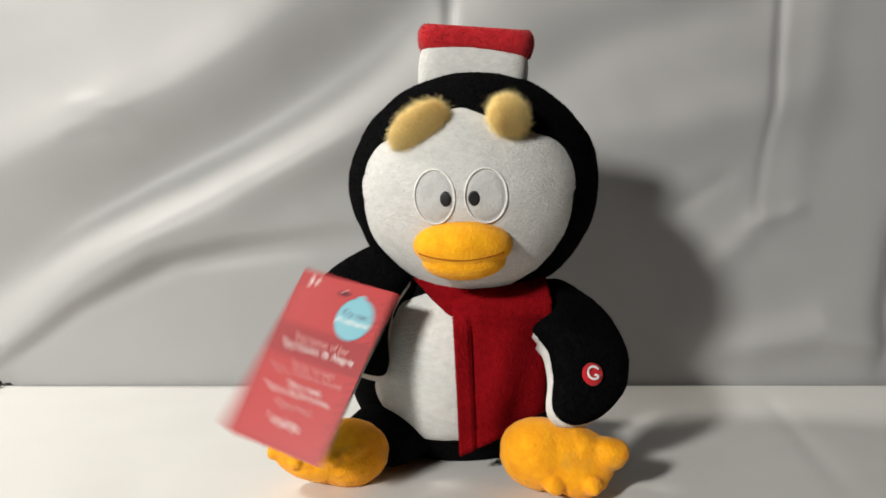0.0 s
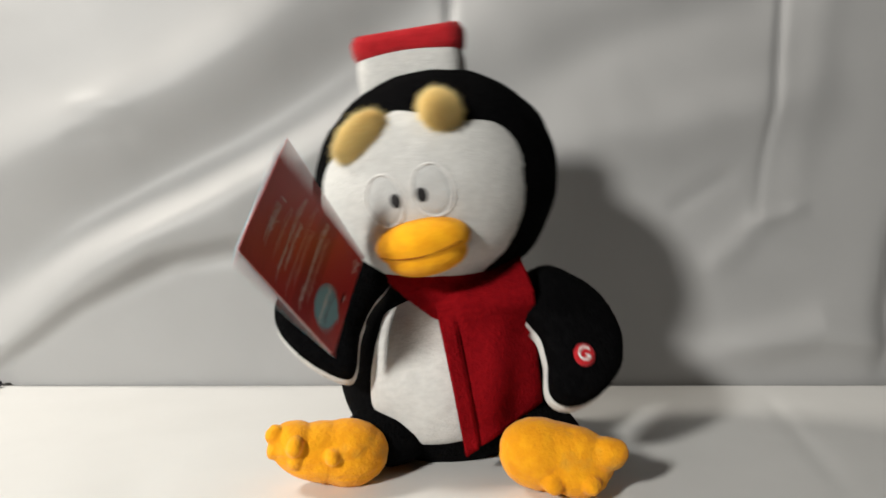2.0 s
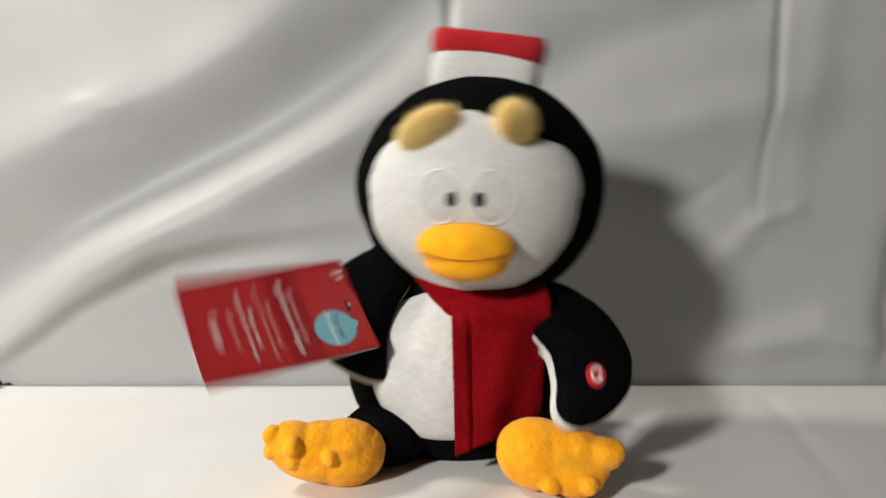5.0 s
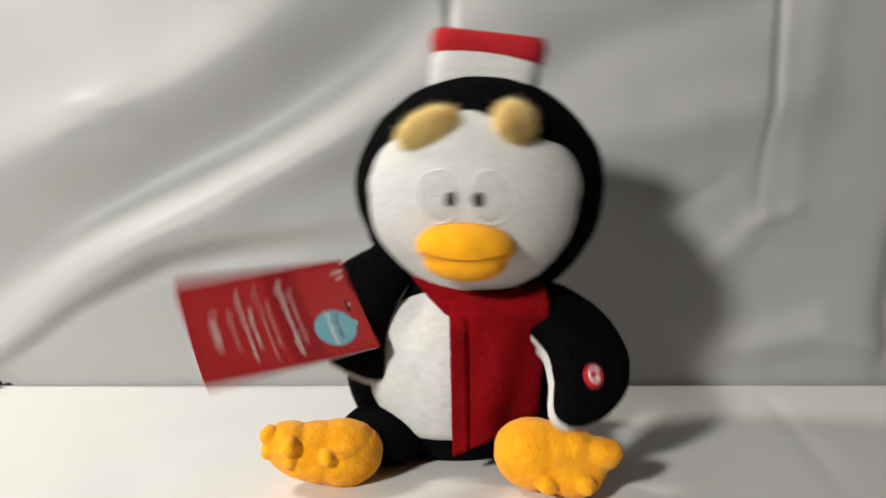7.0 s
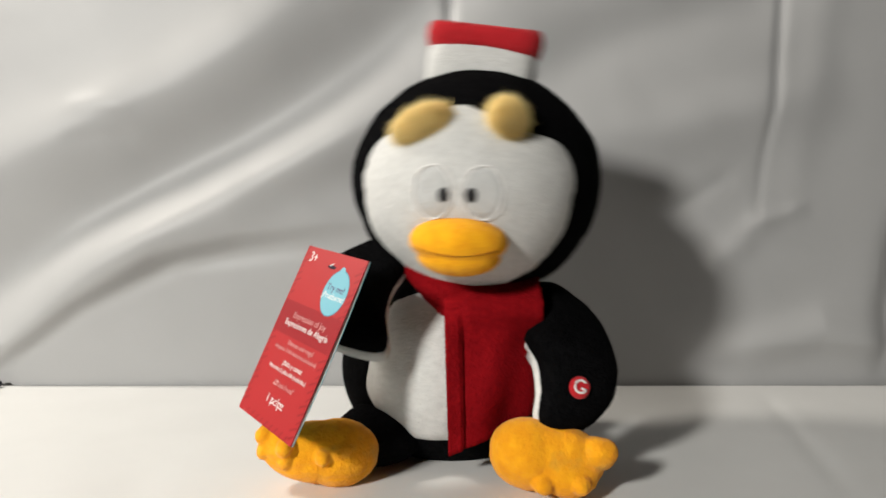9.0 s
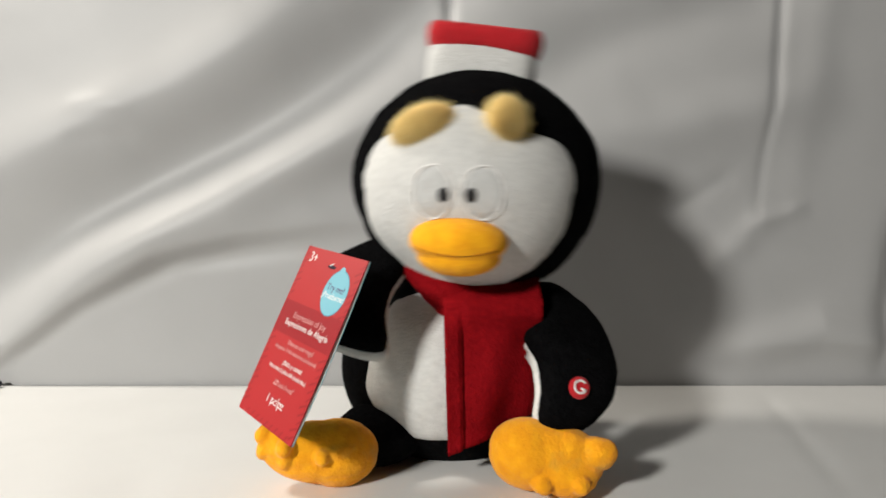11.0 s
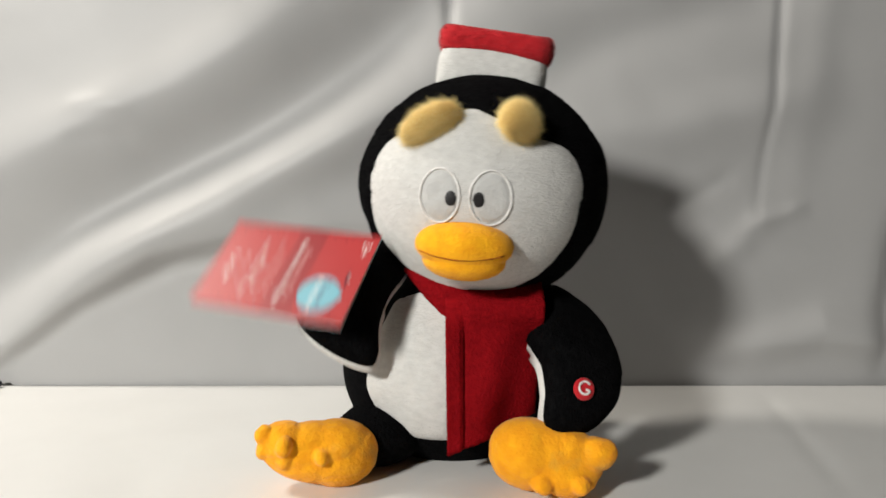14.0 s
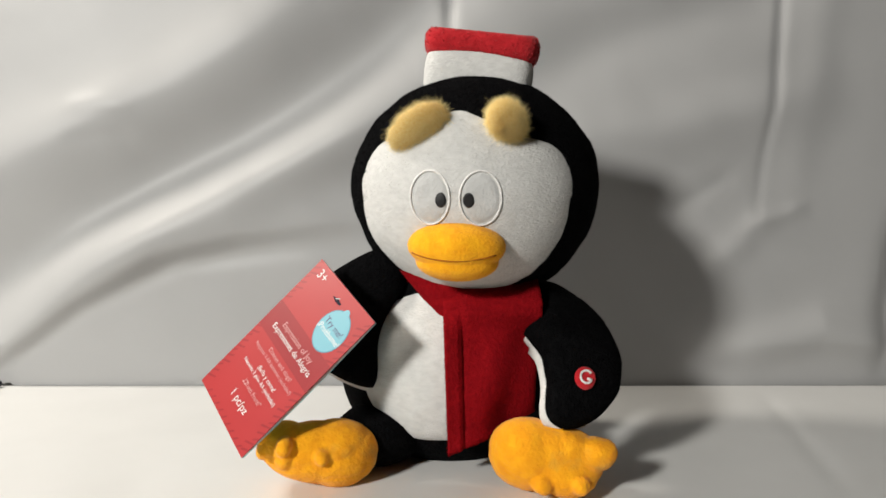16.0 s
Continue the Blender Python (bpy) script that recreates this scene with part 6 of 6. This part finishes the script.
        (8.8, pose(-0.0971, -0.0596, 0.1249, -69.8, 36.0, -85.7)), (8.9, pose(-0.0923, -0.0756, 0.1012, -106.8, 83.4, -116.2)),
        (8.933, pose(-0.0853, -0.0758, 0.0952, -33.0, 46.8, -49.4)), (9, pose(-0.0782, -0.0760, 0.0893, -23.6, 5.8, -49.4)),
        (9.067, pose(-0.0814, -0.0618, 0.1103, -27.3, 67.3, -67.8)), (9.1, pose(-0.0845, -0.0477, 0.1313, -179.9, 49.3, 127.9)),
        (9.3, pose(-0.0929, -0.0673, 0.1236, -137.8, 44.1, -159.1)), (9.4, pose(-0.0955, -0.0475, 0.1265, -64.8, 35.8, -104.2)),
        (9.5, pose(-0.0880, -0.0576, 0.1158, -145.1, 56.9, -153.4)), (9.533, pose(-0.0877, -0.0608, 0.1130, -81.5, 51.7, -99.4)),
        (9.6, pose(-0.0875, -0.0640, 0.1102, -49.1, 25.2, -77.7)), (9.633, pose(-0.0943, -0.0681, 0.1149, -66.4, 60.4, -88.1)),
        (9.7, pose(-0.1011, -0.0721, 0.1195, -174.7, 74.7, 169.4)), (9.8, pose(-0.1113, -0.0680, 0.0898, 88.3, 79.0, 84.4)),
        (9.9, pose(-0.1107, -0.0662, 0.0922, -51.4, 43.3, -70.0)), (10, pose(-0.0894, -0.0761, 0.0676, -22.4, 40.1, -58.8)),
        (10.1, pose(-0.0923, -0.0818, 0.1396, -90.4, 40.2, -61.7)), (10.133, pose(-0.0576, -0.0972, 0.1271, -129.5, 63.4, -55.2)),
        (10.2, pose(-0.0228, -0.1126, 0.1146, 126.3, 76.3, -117.9)), (10.267, pose(-0.0395, -0.0907, 0.1179, 126.3, 76.3, -58.7)),
        (10.333, pose(-0.0562, -0.0689, 0.1212, 126.3, 76.3, 0.5)), (10.4, pose(-0.0730, -0.0471, 0.1246, -156.8, 58.3, 137.7)),
        (10.467, pose(-0.0855, -0.0610, 0.0908, -16.3, 75.4, -57.0)), (10.5, pose(-0.0981, -0.0748, 0.0571, -15.3, 31.7, -28.4)),
        (10.6, pose(-0.1231, -0.0605, 0.1158, -85.9, 45.7, -80.4)), (10.7, pose(-0.0869, -0.0633, 0.1295, -144.6, 43.6, -164.3)),
        (10.8, pose(-0.0971, -0.0596, 0.1249, -69.8, 36.0, -85.7)), (10.9, pose(-0.0923, -0.0756, 0.1012, -106.8, 83.4, -116.2)),
        (10.933, pose(-0.0853, -0.0758, 0.0952, -33.0, 46.8, -49.4)), (11, pose(-0.0782, -0.0760, 0.0893, -23.6, 5.8, -49.4)),
        (11.067, pose(-0.0814, -0.0618, 0.1103, -27.3, 67.3, -67.8)), (11.1, pose(-0.0845, -0.0477, 0.1313, -179.9, 49.3, 127.9)),
        (11.3, pose(-0.0342, -0.0494, 0.0978, -46.7, 80.7, -150.0)), (11.367, pose(-0.0413, -0.0525, 0.0953, 55.9, 77.5, -102.7)),
        (11.433, pose(-0.0484, -0.0556, 0.0928, 108.6, 68.3, -106.2)), (11.5, pose(-0.0554, -0.0587, 0.0903, 148.4, 62.7, -123.9)),
        (11.6, pose(-0.0942, -0.0693, 0.1554, -129.5, 35.2, -100.0)), (11.7, pose(-0.0959, -0.0505, 0.1161, -124.9, 49.6, -160.0)),
        (11.9, pose(-0.1075, -0.0578, 0.1414, 138.6, 36.8, 117.5)), (11.933, pose(-0.0772, -0.0708, 0.1277, 116.5, 48.0, 148.3)),
        (11.967, pose(-0.0468, -0.0838, 0.1139, 102.0, 66.2, -178.4)), (12, pose(-0.0165, -0.0968, 0.1002, 149.5, 82.8, -86.2)),
        (12.1, pose(-0.0221, -0.1134, 0.1593, -141.0, 53.7, -27.7)), (12.2, pose(-0.0429, -0.1064, 0.1236, -80.5, 31.3, 12.0)),
        (12.3, pose(-0.0637, -0.0995, 0.0879, -46.8, -4.5, 16.3)), (12.333, pose(-0.0762, -0.0815, 0.1009, -15.9, 30.6, -1.0)),
        (12.367, pose(-0.0888, -0.0636, 0.1138, 28.7, 68.8, 10.9)), (12.4, pose(-0.1013, -0.0456, 0.1267, 157.7, 60.2, 110.4)),
        (12.467, pose(-0.0973, -0.0561, 0.0990, -7.5, 70.1, -17.7)), (12.5, pose(-0.0933, -0.0666, 0.0713, -44.2, 25.5, -11.7)),
        (12.6, pose(-0.0807, -0.1138, 0.1230, -111.8, 75.3, -54.7)), (12.633, pose(-0.0732, -0.0880, 0.1313, -164.3, 49.4, -143.5)),
        (12.7, pose(-0.0658, -0.0623, 0.1395, -153.4, 17.3, -177.9)), (12.8, pose(-0.0749, -0.0632, 0.1483, -129.5, 16.5, -119.9)),
        (12.9, pose(-0.0847, -0.0500, 0.1211, -86.8, 49.0, -128.5)), (13, pose(-0.0904, -0.0470, 0.1270, -99.6, 42.2, -123.6)),
        (13.5, pose(-0.0934, -0.0460, 0.1189, -85.4, 45.8, -109.2)), (13.8, pose(-0.0948, -0.0549, 0.1222, -83.4, 45.8, -118.0)),
        (13.9, pose(-0.0838, -0.0618, 0.1478, -98.8, 33.4, -106.8)), (14, pose(-0.0932, -0.0501, 0.1255, -98.3, 48.0, -116.5)),
        (14.1, pose(-0.0945, -0.0490, 0.0900, -46.3, 48.2, -84.6)), (14.2, pose(-0.0979, -0.0582, 0.0900, -35.7, 54.4, -63.8)),
        (14.3, pose(-0.0916, -0.0754, 0.0847, -28.5, 43.2, -53.5)), (14.4, pose(-0.0905, -0.0646, 0.0786, -34.5, 30.6, -48.6)),
        (14.5, pose(-0.0905, -0.0646, 0.0786, -34.5, 30.6, -48.6)), (15, pose(-0.0905, -0.0646, 0.0786, -34.5, 30.6, -48.6)),
        (16, pose(-0.0905, -0.0646, 0.0786, -34.5, 30.6, -48.6)),
    ])
    for brow_part, side in zip(brows, (-1, 1)):
        walk(brow_part, [(t, brow_pose(side, s)) for t, s in (
            (0, 0), (0.5, 0), (0.9, 0.1), (1, 1), (1.1, 1), (1.2, 0.4), (1.5, 0.2), (2, 0.1), (2.4, 0.2), (2.5, 0.7), (2.7, 0.2), (3, 0.5), (3.5, 0.1), (3.9, 0.2), (4, 1), (4.1, 1), (4.2, 0.2), (6.3, 0.5), (6.5, 0.1), (7, 0.4), (7.5, 0.5), (8, 0.2), (8.5, 0.1), (9, 0.4), (11.5, 0.5), (12, 0.4), (12.5, 0.1), (12.8, 0.1), (12.9, 0.9), (13, 0.9), (13.1, 0.5), (13.2, 0), (13.4, 0.1), (13.5, 0.45), (13.7, 0.9), (13.8, 0.8), (13.9, 0.2), (14, 0.1), (16, 0))])


motions()
